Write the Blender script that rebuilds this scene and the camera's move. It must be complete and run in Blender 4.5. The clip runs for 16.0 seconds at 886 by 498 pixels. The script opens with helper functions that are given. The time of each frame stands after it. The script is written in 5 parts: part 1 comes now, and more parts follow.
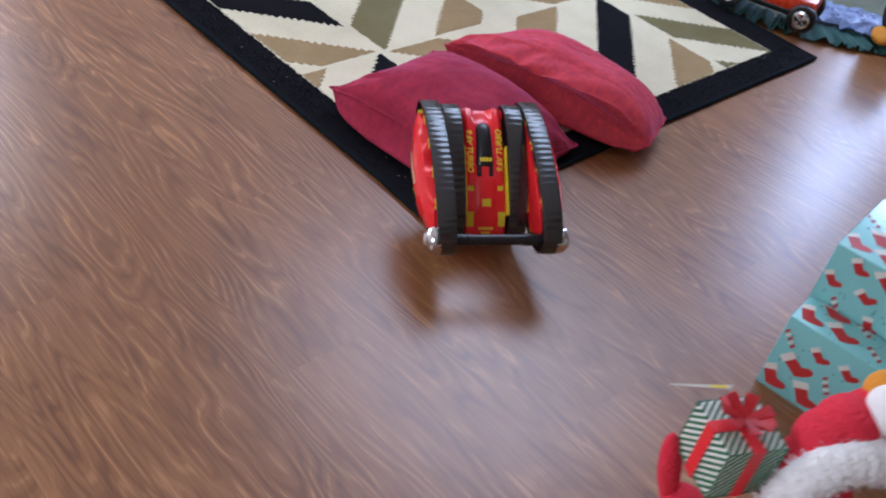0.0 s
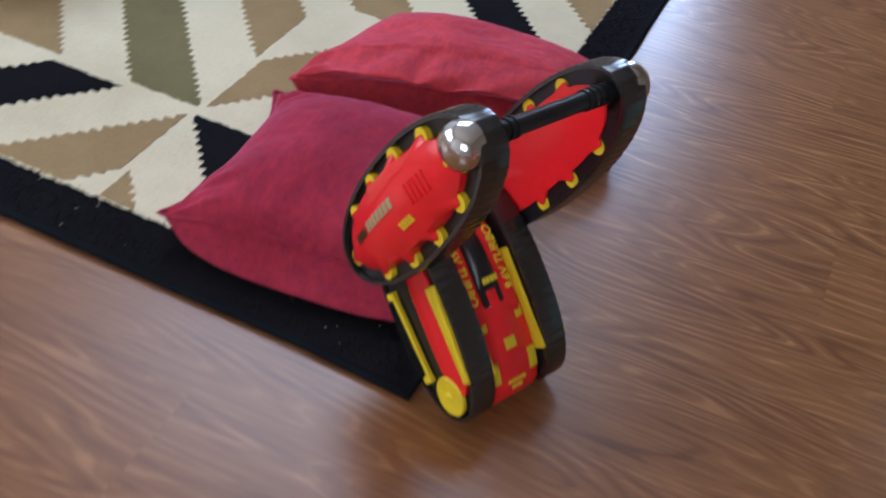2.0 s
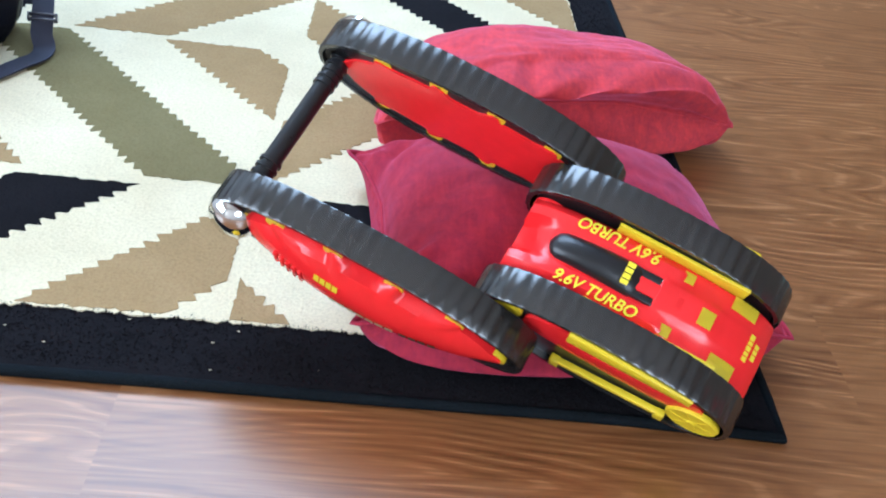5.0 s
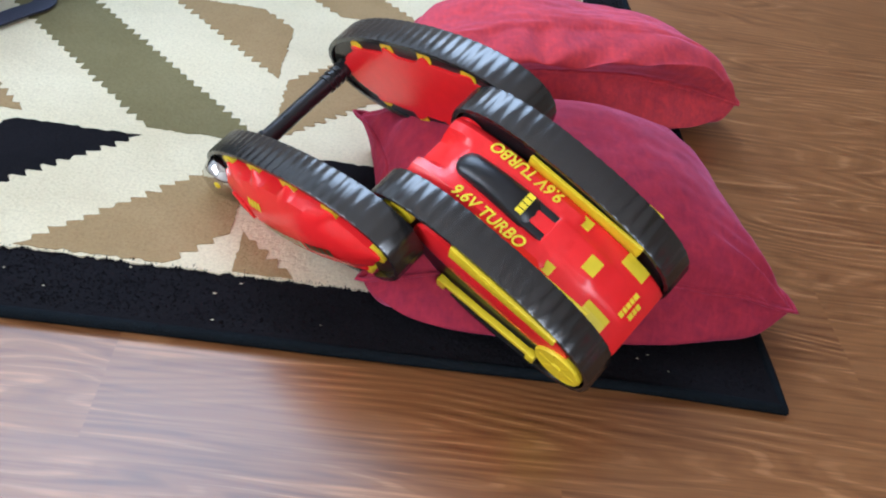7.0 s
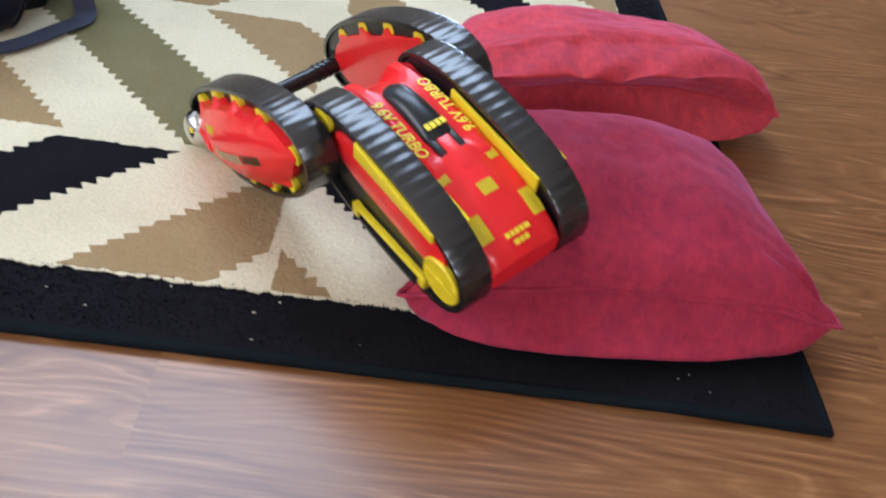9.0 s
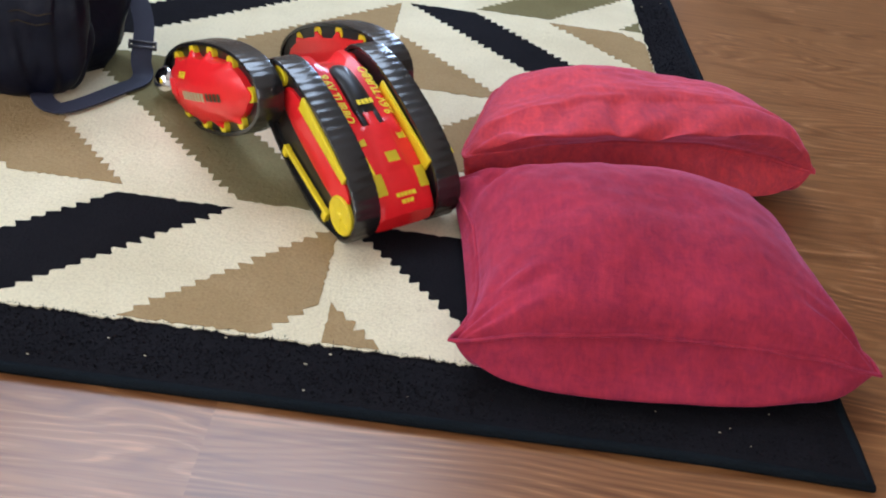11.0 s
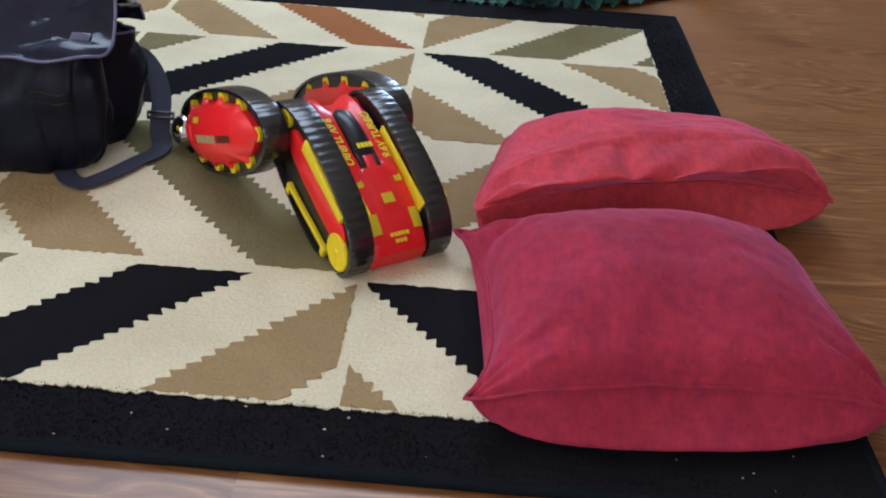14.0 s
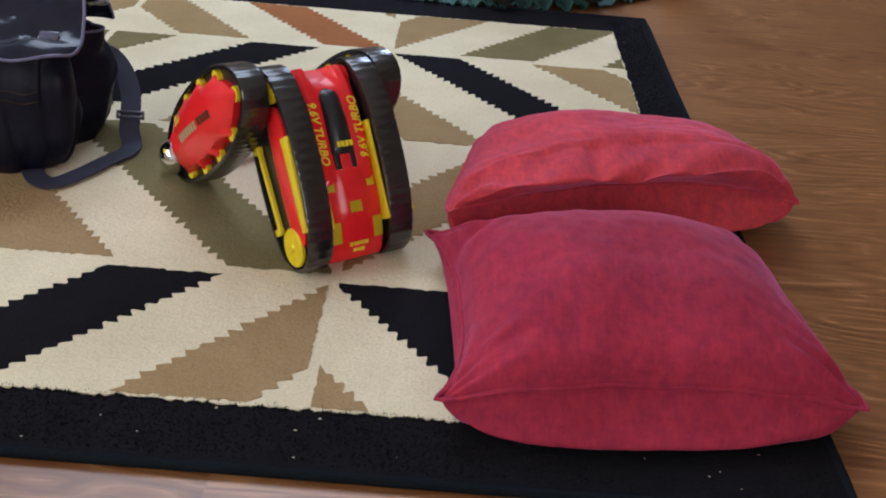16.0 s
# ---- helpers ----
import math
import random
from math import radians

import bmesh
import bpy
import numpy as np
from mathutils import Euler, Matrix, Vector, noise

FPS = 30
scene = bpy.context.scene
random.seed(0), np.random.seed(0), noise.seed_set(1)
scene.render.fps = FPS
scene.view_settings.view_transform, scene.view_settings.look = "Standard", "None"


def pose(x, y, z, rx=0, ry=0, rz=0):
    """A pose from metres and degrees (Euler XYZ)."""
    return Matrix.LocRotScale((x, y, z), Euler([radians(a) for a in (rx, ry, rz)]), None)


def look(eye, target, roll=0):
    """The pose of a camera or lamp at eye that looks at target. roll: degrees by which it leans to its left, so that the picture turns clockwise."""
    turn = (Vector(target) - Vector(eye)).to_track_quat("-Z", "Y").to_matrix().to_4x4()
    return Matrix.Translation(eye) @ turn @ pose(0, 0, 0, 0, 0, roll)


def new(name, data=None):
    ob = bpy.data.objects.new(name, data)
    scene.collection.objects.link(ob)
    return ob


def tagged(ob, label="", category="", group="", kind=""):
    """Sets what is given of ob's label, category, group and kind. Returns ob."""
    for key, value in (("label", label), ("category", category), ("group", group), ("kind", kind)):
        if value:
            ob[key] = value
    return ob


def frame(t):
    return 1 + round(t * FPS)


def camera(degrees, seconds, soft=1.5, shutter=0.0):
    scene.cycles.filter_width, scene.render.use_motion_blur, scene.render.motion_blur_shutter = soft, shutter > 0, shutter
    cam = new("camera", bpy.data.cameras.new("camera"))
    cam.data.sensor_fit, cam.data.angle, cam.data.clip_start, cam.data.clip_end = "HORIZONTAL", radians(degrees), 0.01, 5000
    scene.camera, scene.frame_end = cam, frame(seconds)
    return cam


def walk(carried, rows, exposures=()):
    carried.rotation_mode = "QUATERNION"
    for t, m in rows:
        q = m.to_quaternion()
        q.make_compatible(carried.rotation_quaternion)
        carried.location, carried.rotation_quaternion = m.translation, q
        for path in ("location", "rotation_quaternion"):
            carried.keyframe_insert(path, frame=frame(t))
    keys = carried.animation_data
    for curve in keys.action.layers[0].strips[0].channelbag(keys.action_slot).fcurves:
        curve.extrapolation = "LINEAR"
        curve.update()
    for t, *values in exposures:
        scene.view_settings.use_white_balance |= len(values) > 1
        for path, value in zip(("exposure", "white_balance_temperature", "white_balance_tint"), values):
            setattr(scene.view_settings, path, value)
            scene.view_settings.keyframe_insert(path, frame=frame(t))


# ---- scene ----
cam = camera(50.1, 16.0, soft=2.0, shutter=0.5)
PATH = [
    (0, (1.032, -1.171, 1.203), (0.032, 0.02, -0.055), 12.5),
    (0.5, (0.935, -1.135, 1.125), (-0.059, 0.052, -0.142), 9.9),
    (1, (0.761, -0.972, 1.104), (-0.224, 0.179, -0.202), 9.5),
    (1.5, (0.478, -0.89, 0.983), (-0.269, 0.449, -0.302), 10.9),
    (2, (0.297, -0.712, 1.006), (-0.224, 0.64, -0.373), 6.6),
    (2.5, (0.027, -0.626, 0.912), (-0.178, 0.792, -0.483), 10.1),
    (3, (-0.225, -0.653, 0.939), (-0.114, 0.725, -0.506), 8.4),
    (3.5, (-0.314, -0.547, 0.837), (-0.059, 0.797, -0.621), 7.2),
    (4, (-0.37, -0.6, 0.711), (-0.025, 0.891, -0.576), 6.2),
    (4.5, (-0.438, -0.677, 0.701), (-0.269, 0.944, -0.459), 7.5),
    (6.8, (-0.457, -0.708, 0.666), (-0.273, 0.911, -0.494), 11.2),
    (7, (-0.465, -0.703, 0.664), (-0.279, 0.904, -0.512), 11.4),
    (7.5, (-0.474, -0.701, 0.667), (-0.324, 0.905, -0.516), 11.2),
    (8, (-0.469, -0.702, 0.657), (-0.342, 0.891, -0.547), 11.0),
    (8.5, (-0.453, -0.7, 0.655), (-0.314, 0.889, -0.552), 10.3),
    (9, (-0.477, -0.689, 0.674), (-0.352, 0.92, -0.508), 10.1),
    (9.5, (-0.491, -0.697, 0.696), (-0.436, 0.943, -0.447), 9.3),
    (9.7, (-0.496, -0.7, 0.701), (-0.464, 0.954, -0.422), 8.5),
    (12, (-0.489, -0.717, 0.694), (-0.422, 0.949, -0.411), 8.3),
    (12.5, (-0.484, -0.709, 0.722), (-0.456, 0.956, -0.385), 6.2),
    (13, (-0.474, -0.717, 0.738), (-0.516, 0.973, -0.331), 3.8),
    (13.5, (-0.465, -0.704, 0.73), (-0.5, 0.998, -0.32), 4.2),
    (14, (-0.463, -0.703, 0.732), (-0.512, 0.991, -0.33), 3.7),
    (14.5, (-0.463, -0.706, 0.736), (-0.504, 0.99, -0.322), 3.9),
    (15, (-0.458, -0.71, 0.733), (-0.479, 0.995, -0.312), 4.0),
    (15.5, (-0.46, -0.708, 0.735), (-0.442, 0.99, -0.322), 4.7),
    (16, (-0.462, -0.706, 0.737), (-0.452, 0.99, -0.323), 4.8),
]
EXPOSURE = [(0, 0.40, 5850, 18), (1, 0.34, 5850, 17), (1.5, 0.2, 5900, 17), (2, 0.24, 6000, 14), (2.5, 0.38, 6150, 12), (3, 0.54, 6050, 9), (3.5, 0.78, 5750, 6), (4, 1.06, 5400, 5), (4.5, 1.14, 5450, 5), (7, 0.78, 5800, 9), (9, 0.70, 6050, 11), (9.5, 0.69, 6050, 10), (12, 0.55, 6400, 13), (13, 0.50, 6350, 10), (14, 0.25, 6350, 12), (16, 0.17, 6600, 15)]
walk(cam, [(t, look(eye, target, roll)) for t, eye, target, roll in PATH], EXPOSURE)

# ---- light ----
world = bpy.data.worlds.new("World")
scene.world = world
world.use_nodes = True
wn = world.node_tree.nodes
sky = wn.new("ShaderNodeTexSky")
sky.sky_type = "NISHITA"
sky.sun_disc = False
sky.sun_elevation = radians(30)
sky.sun_rotation = radians(-40)
wn["Background"].inputs["Strength"].default_value = 0.12
world.node_tree.links.new(sky.outputs[0], wn["Background"].inputs["Color"])


def area_light(name, m, w, h, power, color):
    data = bpy.data.lights.new(name, "AREA")
    data.shape, data.size, data.size_y, data.energy, data.color = "RECTANGLE", w, h, power, color
    ob = new(name, data)
    ob.matrix_world = m
    return ob


# daylight by the glazed door and by added, unseen roof, west and south windows
SKYLIGHT, DAY = (0.66, 0.81, 1.0), (0.92, 0.95, 1.0)
# added roof window light, stands in for the high source of the floor's sheen
area_light("added_roof_light", look((-1.45, 2.25, 2.98), (-1.45, 2.25, 0)), 2.2, 1.9, 66, SKYLIGHT)
area_light("door_light", look((-0.35, 3.38, 1.20), (-0.35, 0, 0.9)), 0.17, 1.8, 20, (0.52, 0.70, 1.0))
# added west fill for near faces; its north end mirrors in the floor
area_light("west_fill_light", look((-3.18, -1.0, 1.45), (0, -1.0, 0.9)), 2.6, 1.3, 42, DAY)
# added fill from the unseen south side, brightens toy fronts, plush and gift
area_light("added_south_fill", look((0.5, -2.78, 1.55), (0.2, 0, 0.5)), 1.3, 1.1, 19, DAY)


# ---- materials ----
def material(name, color=(0.5, 0.5, 0.5), rough=0.5, metal=0.0):
    m = bpy.data.materials.new(name)
    m.use_nodes = True
    b = m.node_tree.nodes["Principled BSDF"]
    b.inputs["Base Color"].default_value = (*color, 1)
    b.inputs["Roughness"].default_value = rough
    b.inputs["Metallic"].default_value = metal
    return m, m.node_tree.nodes, m.node_tree.links, b


def coords(n, l, scale=(1, 1, 1)):
    tc = n.new("ShaderNodeTexCoord")
    mp = n.new("ShaderNodeMapping")
    mp.inputs["Scale"].default_value = scale
    l.new(tc.outputs["Object"], mp.inputs["Vector"])
    return mp.outputs["Vector"]


def noise_tex(n, l, vec, scale, detail=4.0, rough=0.55, dist=0.0):
    t = n.new("ShaderNodeTexNoise")
    t.inputs["Scale"].default_value = scale
    t.inputs["Detail"].default_value = detail
    t.inputs["Roughness"].default_value = rough
    t.inputs["Distortion"].default_value = dist
    l.new(vec, t.inputs["Vector"])
    return t.outputs["Fac"]


def ramp(n, l, fac, stops):
    r = n.new("ShaderNodeValToRGB")
    el = r.color_ramp.elements
    while len(el) < len(stops):
        el.new(0.5)
    for e, (p, c) in zip(el, stops):
        e.position, e.color = p, (*c, 1)
    l.new(fac, r.inputs["Fac"])
    return r.outputs["Color"]


def mix(n, l, fac, a, b, mode="MIX"):
    m = n.new("ShaderNodeMix")
    m.data_type, m.blend_type = "RGBA", mode
    for sock, v in ((m.inputs[0], fac), (m.inputs[6], a), (m.inputs[7], b)):
        if isinstance(v, (int, float)):
            sock.default_value = v
        elif isinstance(v, tuple):
            sock.default_value = (*v, 1)
        else:
            l.new(v, sock)
    return m.outputs[2]


def bump(n, l, b, height, strength, distance=0.01):
    k = n.new("ShaderNodeBump")
    k.inputs["Strength"].default_value = strength
    k.inputs["Distance"].default_value = distance
    l.new(height, k.inputs["Height"])
    l.new(k.outputs["Normal"], b.inputs["Normal"])


def mottled(name, c1, c2, rough=0.5, metal=0.0, scale=20.0, fine=200.0, strength=0.15, distance=0.002, gloss=0.5):
    """Two colours mixed by a coarse noise, with a fine noise for relief and roughness."""
    m, n, l, b = material(name, c1, rough, metal)
    b.inputs["Specular IOR Level"].default_value = gloss
    v = coords(n, l)
    coarse, small = noise_tex(n, l, v, scale), noise_tex(n, l, v, fine, 3)
    l.new(mix(n, l, coarse, c1, c2), b.inputs["Base Color"])
    rr = n.new("ShaderNodeMapRange")
    rr.inputs["To Min"].default_value, rr.inputs["To Max"].default_value = rough * 0.8, min(1, rough * 1.2)
    l.new(small, rr.inputs["Value"])
    l.new(rr.outputs[0], b.inputs["Roughness"])
    bump(n, l, b, small, strength, distance)
    return m


def wood_material():
    m, n, l, b = material("laminate_wood", rough=0.3)
    tc = n.new("ShaderNodeTexCoord")
    info = n.new("ShaderNodeObjectInfo")
    shift = n.new("ShaderNodeCombineXYZ")
    mul = n.new("ShaderNodeMath")
    mul.operation, mul.inputs[1].default_value = "MULTIPLY", 37.0
    l.new(info.outputs["Random"], mul.inputs[0])
    for i in range(3):
        l.new(mul.outputs[0], shift.inputs[i])
    add = n.new("ShaderNodeVectorMath")
    l.new(tc.outputs["Object"], add.inputs[0])
    l.new(shift.outputs[0], add.inputs[1])
    mp = n.new("ShaderNodeMapping")
    mp.inputs["Scale"].default_value = (0.9, 5.0, 1)
    l.new(add.outputs[0], mp.inputs["Vector"])
    rings = noise_tex(n, l, mp.outputs["Vector"], 1.3, 3.0, 0.42, 0.28)
    wv = n.new("ShaderNodeMath")
    wv.operation, wv.inputs[1].default_value = "MULTIPLY", 150.0
    l.new(rings, wv.inputs[0])
    sn = n.new("ShaderNodeMath")
    sn.operation = "SINE"
    l.new(wv.outputs[0], sn.inputs[0])
    half = n.new("ShaderNodeMapRange")
    half.inputs["From Min"].default_value = -1
    l.new(sn.outputs[0], half.inputs["Value"])
    mp2 = n.new("ShaderNodeMapping")
    mp2.inputs["Scale"].default_value = (8.0, 190.0, 1)
    l.new(add.outputs[0], mp2.inputs["Vector"])
    fibre = noise_tex(n, l, mp2.outputs["Vector"], 1.0, 4, 0.6, 0.3)
    mp3 = n.new("ShaderNodeMapping")
    mp3.inputs["Scale"].default_value = (2.2, 9.0, 1)
    l.new(add.outputs[0], mp3.inputs["Vector"])
    patch = noise_tex(n, l, mp3.outputs["Vector"], 1.2, 3)
    base = mix(n, l, patch, (0.205, 0.081, 0.029), (0.312, 0.137, 0.048))
    # thin dark and light growth lines that come and go in patches
    dark = ramp(n, l, half.outputs[0], [(0.0, (0.71, 0.66, 0.64)), (0.40, (1.0, 1.0, 1.0))])
    c = mix(n, l, ramp(n, l, patch, [(0.35, (1, 1, 1)), (0.6, (0.4, 0.4, 0.4))]), base, dark, "MULTIPLY")
    light = ramp(n, l, half.outputs[0], [(0.80, (0, 0, 0)), (0.99, (1, 1, 1))])
    broken = mix(n, l, 1.0, light, ramp(n, l, fibre, [(0.34, (0.18, 0.18, 0.18)), (0.58, (0.85, 0.85, 0.85))]), "MULTIPLY")
    # the pale figure shows in some stretches of a board only
    mp4 = n.new("ShaderNodeMapping")
    mp4.inputs["Scale"].default_value = (3.4, 11.0, 1)
    l.new(add.outputs[0], mp4.inputs["Vector"])
    stretch = ramp(n, l, noise_tex(n, l, mp4.outputs["Vector"], 1.0, 4, 0.6, 0.6), [(0.40, (0.15, 0.15, 0.15)), (0.58, (1, 1, 1))])
    broken = mix(n, l, 1.0, broken, stretch, "MULTIPLY")
    c = mix(n, l, broken, c, (0.42, 0.200, 0.082))
    f = ramp(n, l, fibre, [(0.32, (0.70, 0.65, 0.62)), (0.48, (0.97, 0.96, 0.96)), (0.64, (1.16, 1.15, 1.12))])
    c = mix(n, l, 0.8, c, f, "MULTIPLY")
    tone = n.new("ShaderNodeMapRange")
    tone.inputs["To Min"].default_value, tone.inputs["To Max"].default_value = 0.95, 1.05
    l.new(info.outputs["Random"], tone.inputs["Value"])
    hs = n.new("ShaderNodeHueSaturation")
    l.new(tone.outputs[0], hs.inputs["Value"])
    l.new(c, hs.inputs["Color"])
    l.new(hs.outputs[0], b.inputs["Base Color"])
    smear = noise_tex(n, l, coords(n, l), 3.0, 4)
    rr = n.new("ShaderNodeMapRange")
    rr.inputs["To Min"].default_value, rr.inputs["To Max"].default_value = 0.26, 0.37
    l.new(smear, rr.inputs["Value"])
    l.new(rr.outputs[0], b.inputs["Roughness"])
    b.inputs["Specular IOR Level"].default_value = 0.62
    bump(n, l, b, fibre, 0.08, 0.001)
    return m


def pile_material(name, c1, c2, coarse=14.0):
    """Cut wool pile: tufts, fuzz and faint soiling."""
    m, n, l, b = material(name, c1, 0.95)
    v = coords(n, l)
    big, tuft, fuzz = noise_tex(n, l, v, coarse, 5), noise_tex(n, l, v, 260, 3), noise_tex(n, l, v, 700, 2)
    c = mix(n, l, big, c1, c2)
    t = ramp(n, l, tuft, [(0.25, (0.78, 0.76, 0.74)), (0.6, (1.04, 1.03, 1.02))])
    pits = ramp(n, l, noise_tex(n, l, v, 75, 5, 0.7), [(0.30, (0.70, 0.66, 0.60)), (0.42, (1.0, 1.0, 1.0))])
    worn = ramp(n, l, noise_tex(n, l, v, 3.2, 5, 0.6), [(0.36, (0.62, 0.58, 0.50)), (0.60, (1.0, 1.0, 1.0))])
    l.new(mix(n, l, 0.35, mix(n, l, 0.6, c, t, "MULTIPLY"), mix(n, l, 1.0, pits, worn, "MULTIPLY"), "MULTIPLY"), b.inputs["Base Color"])
    b.inputs["Sheen Weight"].default_value = 0.0
    b.inputs["Specular IOR Level"].default_value = 0.03
    clump = noise_tex(n, l, v, 110, 4, 0.6)
    h = mix(n, l, 0.5, mix(n, l, 0.4, tuft, fuzz), clump)
    bump(n, l, b, h, 0.6, 0.008)
    return m


def velour_material(name, c1, c2):
    m, n, l, b = material(name, c1, 0.9)
    v = coords(n, l)
    big = noise_tex(n, l, v, 9, 5, 0.65)
    streak = noise_tex(n, l, coords(n, l, (240, 34, 90)), 1.0, 4, 0.6)
    cross = noise_tex(n, l, coords(n, l, (40, 260, 90)), 1.0, 4, 0.6)
    nap = noise_tex(n, l, coords(n, l, (60, 44, 50)), 1.0, 6, 0.75, 0.5)
    weave = noise_tex(n, l, v, 620, 2)
    c = mix(n, l, ramp(n, l, big, [(0.3, (0, 0, 0)), (0.7, (1, 1, 1))]), c1, c2)
    s = ramp(n, l, mix(n, l, 0.4, streak, cross), [(0.3, (0.76, 0.74, 0.80)), (0.7, (1.14, 1.12, 1.10))])
    c = mix(n, l, 0.75, c, s, "MULTIPLY")
    p = ramp(n, l, nap, [(0.36, (0.72, 0.74, 0.92)), (0.62, (1.16, 1.05, 0.94))])
    l.new(mix(n, l, 0.75, c, p, "MULTIPLY"), b.inputs["Base Color"])
    b.inputs["Sheen Weight"].default_value = 0.42
    b.inputs["Sheen Roughness"].default_value = 0.35
    b.inputs["Sheen Tint"].default_value = (1.0, 0.34, 0.64, 1)
    b.inputs["Specular IOR Level"].default_value = 0.10
    bump(n, l, b, mix(n, l, 0.5, weave, nap), 0.35, 0.0025)
    return m


def plastic_material(name, c, rough=0.3):
    m, n, l, b = material(name, c, rough)
    v = coords(n, l)
    scuff = noise_tex(n, l, v, 60, 5)
    dark = tuple(x * 0.82 for x in c)
    l.new(mix(n, l, scuff, dark, c), b.inputs["Base Color"])
    rr = n.new("ShaderNodeMapRange")
    rr.inputs["To Min"].default_value, rr.inputs["To Max"].default_value = rough * 0.7, rough * 1.4
    l.new(scuff, rr.inputs["Value"])
    l.new(rr.outputs[0], b.inputs["Roughness"])
    bump(n, l, b, noise_tex(n, l, v, 900, 2), 0.03, 0.0005)
    return m


WOOD = wood_material()
PILE = {
    "black": pile_material("pile_black", (0.009, 0.009, 0.011), (0.016, 0.015, 0.018)),
    "binding": pile_material("binding_cord", (0.008, 0.011, 0.014), (0.013, 0.017, 0.021)),
    "cream": pile_material("pile_cream", (0.84, 0.76, 0.55), (0.73, 0.64, 0.43), 6),
    "olive": pile_material("pile_olive", (0.235, 0.205, 0.105), (0.185, 0.158, 0.075)),
    "brown": pile_material("pile_brown", (0.42, 0.295, 0.155), (0.33, 0.225, 0.108)),
    "rust": pile_material("pile_rust", (0.40, 0.165, 0.07), (0.33, 0.125, 0.05)),
}
CRIMSON = velour_material("deep_crimson_velour", (0.32, 0.027, 0.052), (0.43, 0.040, 0.074))
ROSE_RED = velour_material("rose_red_velour", (0.50, 0.052, 0.068), (0.66, 0.078, 0.098))
RED = plastic_material("red_plastic", (0.94, 0.022, 0.026), 0.22)
YELLOW = plastic_material("yellow_plastic", (0.90, 0.68, 0.02), 0.4)
DECAL_YELLOW = mottled("yellow_decal", (0.92, 0.74, 0.03), (0.84, 0.66, 0.03), 0.45, 0, 90, 400, 0.02)
DECAL_WHITE = mottled("pale_decal", (0.64, 0.54, 0.30), (0.50, 0.42, 0.22), 0.45, 0, 90, 400, 0.02)
DECAL_DARK = mottled("dark_decal", (0.05, 0.035, 0.01), (0.09, 0.06, 0.01), 0.5, 0, 90, 400, 0.02)
RUBBER = mottled("black_rubber", (0.012, 0.012, 0.013), (0.022, 0.020, 0.018), 0.24, 0, 30, 250, 0.04, 0.0006, 0.9)
BLACK = plastic_material("black_plastic", (0.013, 0.013, 0.015), 0.3)
CHROME = mottled("chrome", (0.78, 0.77, 0.75), (0.66, 0.65, 0.63), 0.12, 1.0, 40, 300, 0.02, 0.0005)
LEATHER = mottled("black_leather", (0.004, 0.005, 0.011), (0.008, 0.009, 0.020), 0.42, 0, 12, 70, 0.3, 0.004, 0.16)
PIPING = mottled("violet_piping", (0.10, 0.09, 0.17), (0.16, 0.15, 0.24), 0.35, 0, 30, 200, 0.1)
FLAP_LEATHER = mottled("glossy_black_leather", (0.004, 0.005, 0.014), (0.008, 0.010, 0.028), 0.20, 0, 7, 30, 0.06, 0.003, 0.45)
ZIP_BRASS = mottled("dull_brass", (0.06, 0.042, 0.02), (0.03, 0.02, 0.01), 0.5, 0.6, 60, 300, 0.2)
WEBBING = mottled("navy_webbing", (0.022, 0.024, 0.045), (0.03, 0.033, 0.06), 0.7, 0, 60, 500, 0.4, 0.001)
METAL_DARK = mottled("buckle_metal", (0.2, 0.2, 0.22), (0.12, 0.12, 0.14), 0.35, 1.0)
GREEN_CLOTH = mottled("green_cloth", (0.012, 0.062, 0.050), (0.022, 0.092, 0.070), 0.8, 0, 14, 300, 0.3)
GOLD_CLOTH = mottled("patterned_cloth", (0.35, 0.27, 0.14), (0.10, 0.18, 0.12), 0.7, 0, 25, 300, 0.3)
BLUE_FOIL = mottled("pale_blue_foil", (0.35, 0.45, 0.75), (0.5, 0.58, 0.8), 0.25, 0, 18, 60, 0.5, 0.01)
TURQUOISE = mottled("turquoise_paper", (0.20, 0.52, 0.50), (0.24, 0.57, 0.54), 0.32, 0, 6, 40, 0.08, 0.002)
PRINT_RED = mottled("red_print", (0.55, 0.03, 0.03), (0.45, 0.02, 0.02), 0.35)
PRINT_WHITE = mottled("white_print", (0.78, 0.76, 0.68), (0.7, 0.68, 0.6), 0.4)
PRINT_DARK = mottled("dark_print", (0.03, 0.06, 0.06), (0.05, 0.08, 0.08), 0.4)
RIBBON = mottled("red_ribbon", (0.82, 0.03, 0.035), (0.70, 0.018, 0.025), 0.4, 0, 30, 300, 0.1)
GREEN_PRINT = mottled("green_print", (0.02, 0.13, 0.06), (0.03, 0.16, 0.08), 0.35)
PLUSH_RED = mottled("red_plush", (0.86, 0.03, 0.06), (0.74, 0.02, 0.045), 0.95, 0, 20, 260, 0.9, 0.006)
PLUSH_WHITE = mottled("white_fur", (0.92, 0.91, 0.88), (0.86, 0.84, 0.80), 0.95, 0, 30, 240, 0.5, 0.006)
PLUSH_ORANGE = mottled("orange_plush", (0.80, 0.33, 0.03), (0.7, 0.26, 0.02), 0.85, 0, 20, 260, 0.6, 0.004)
PLUSH_BLACK = mottled("black_plush", (0.015, 0.015, 0.02), (0.03, 0.03, 0.035), 0.95, 0, 20, 260, 0.6, 0.004)
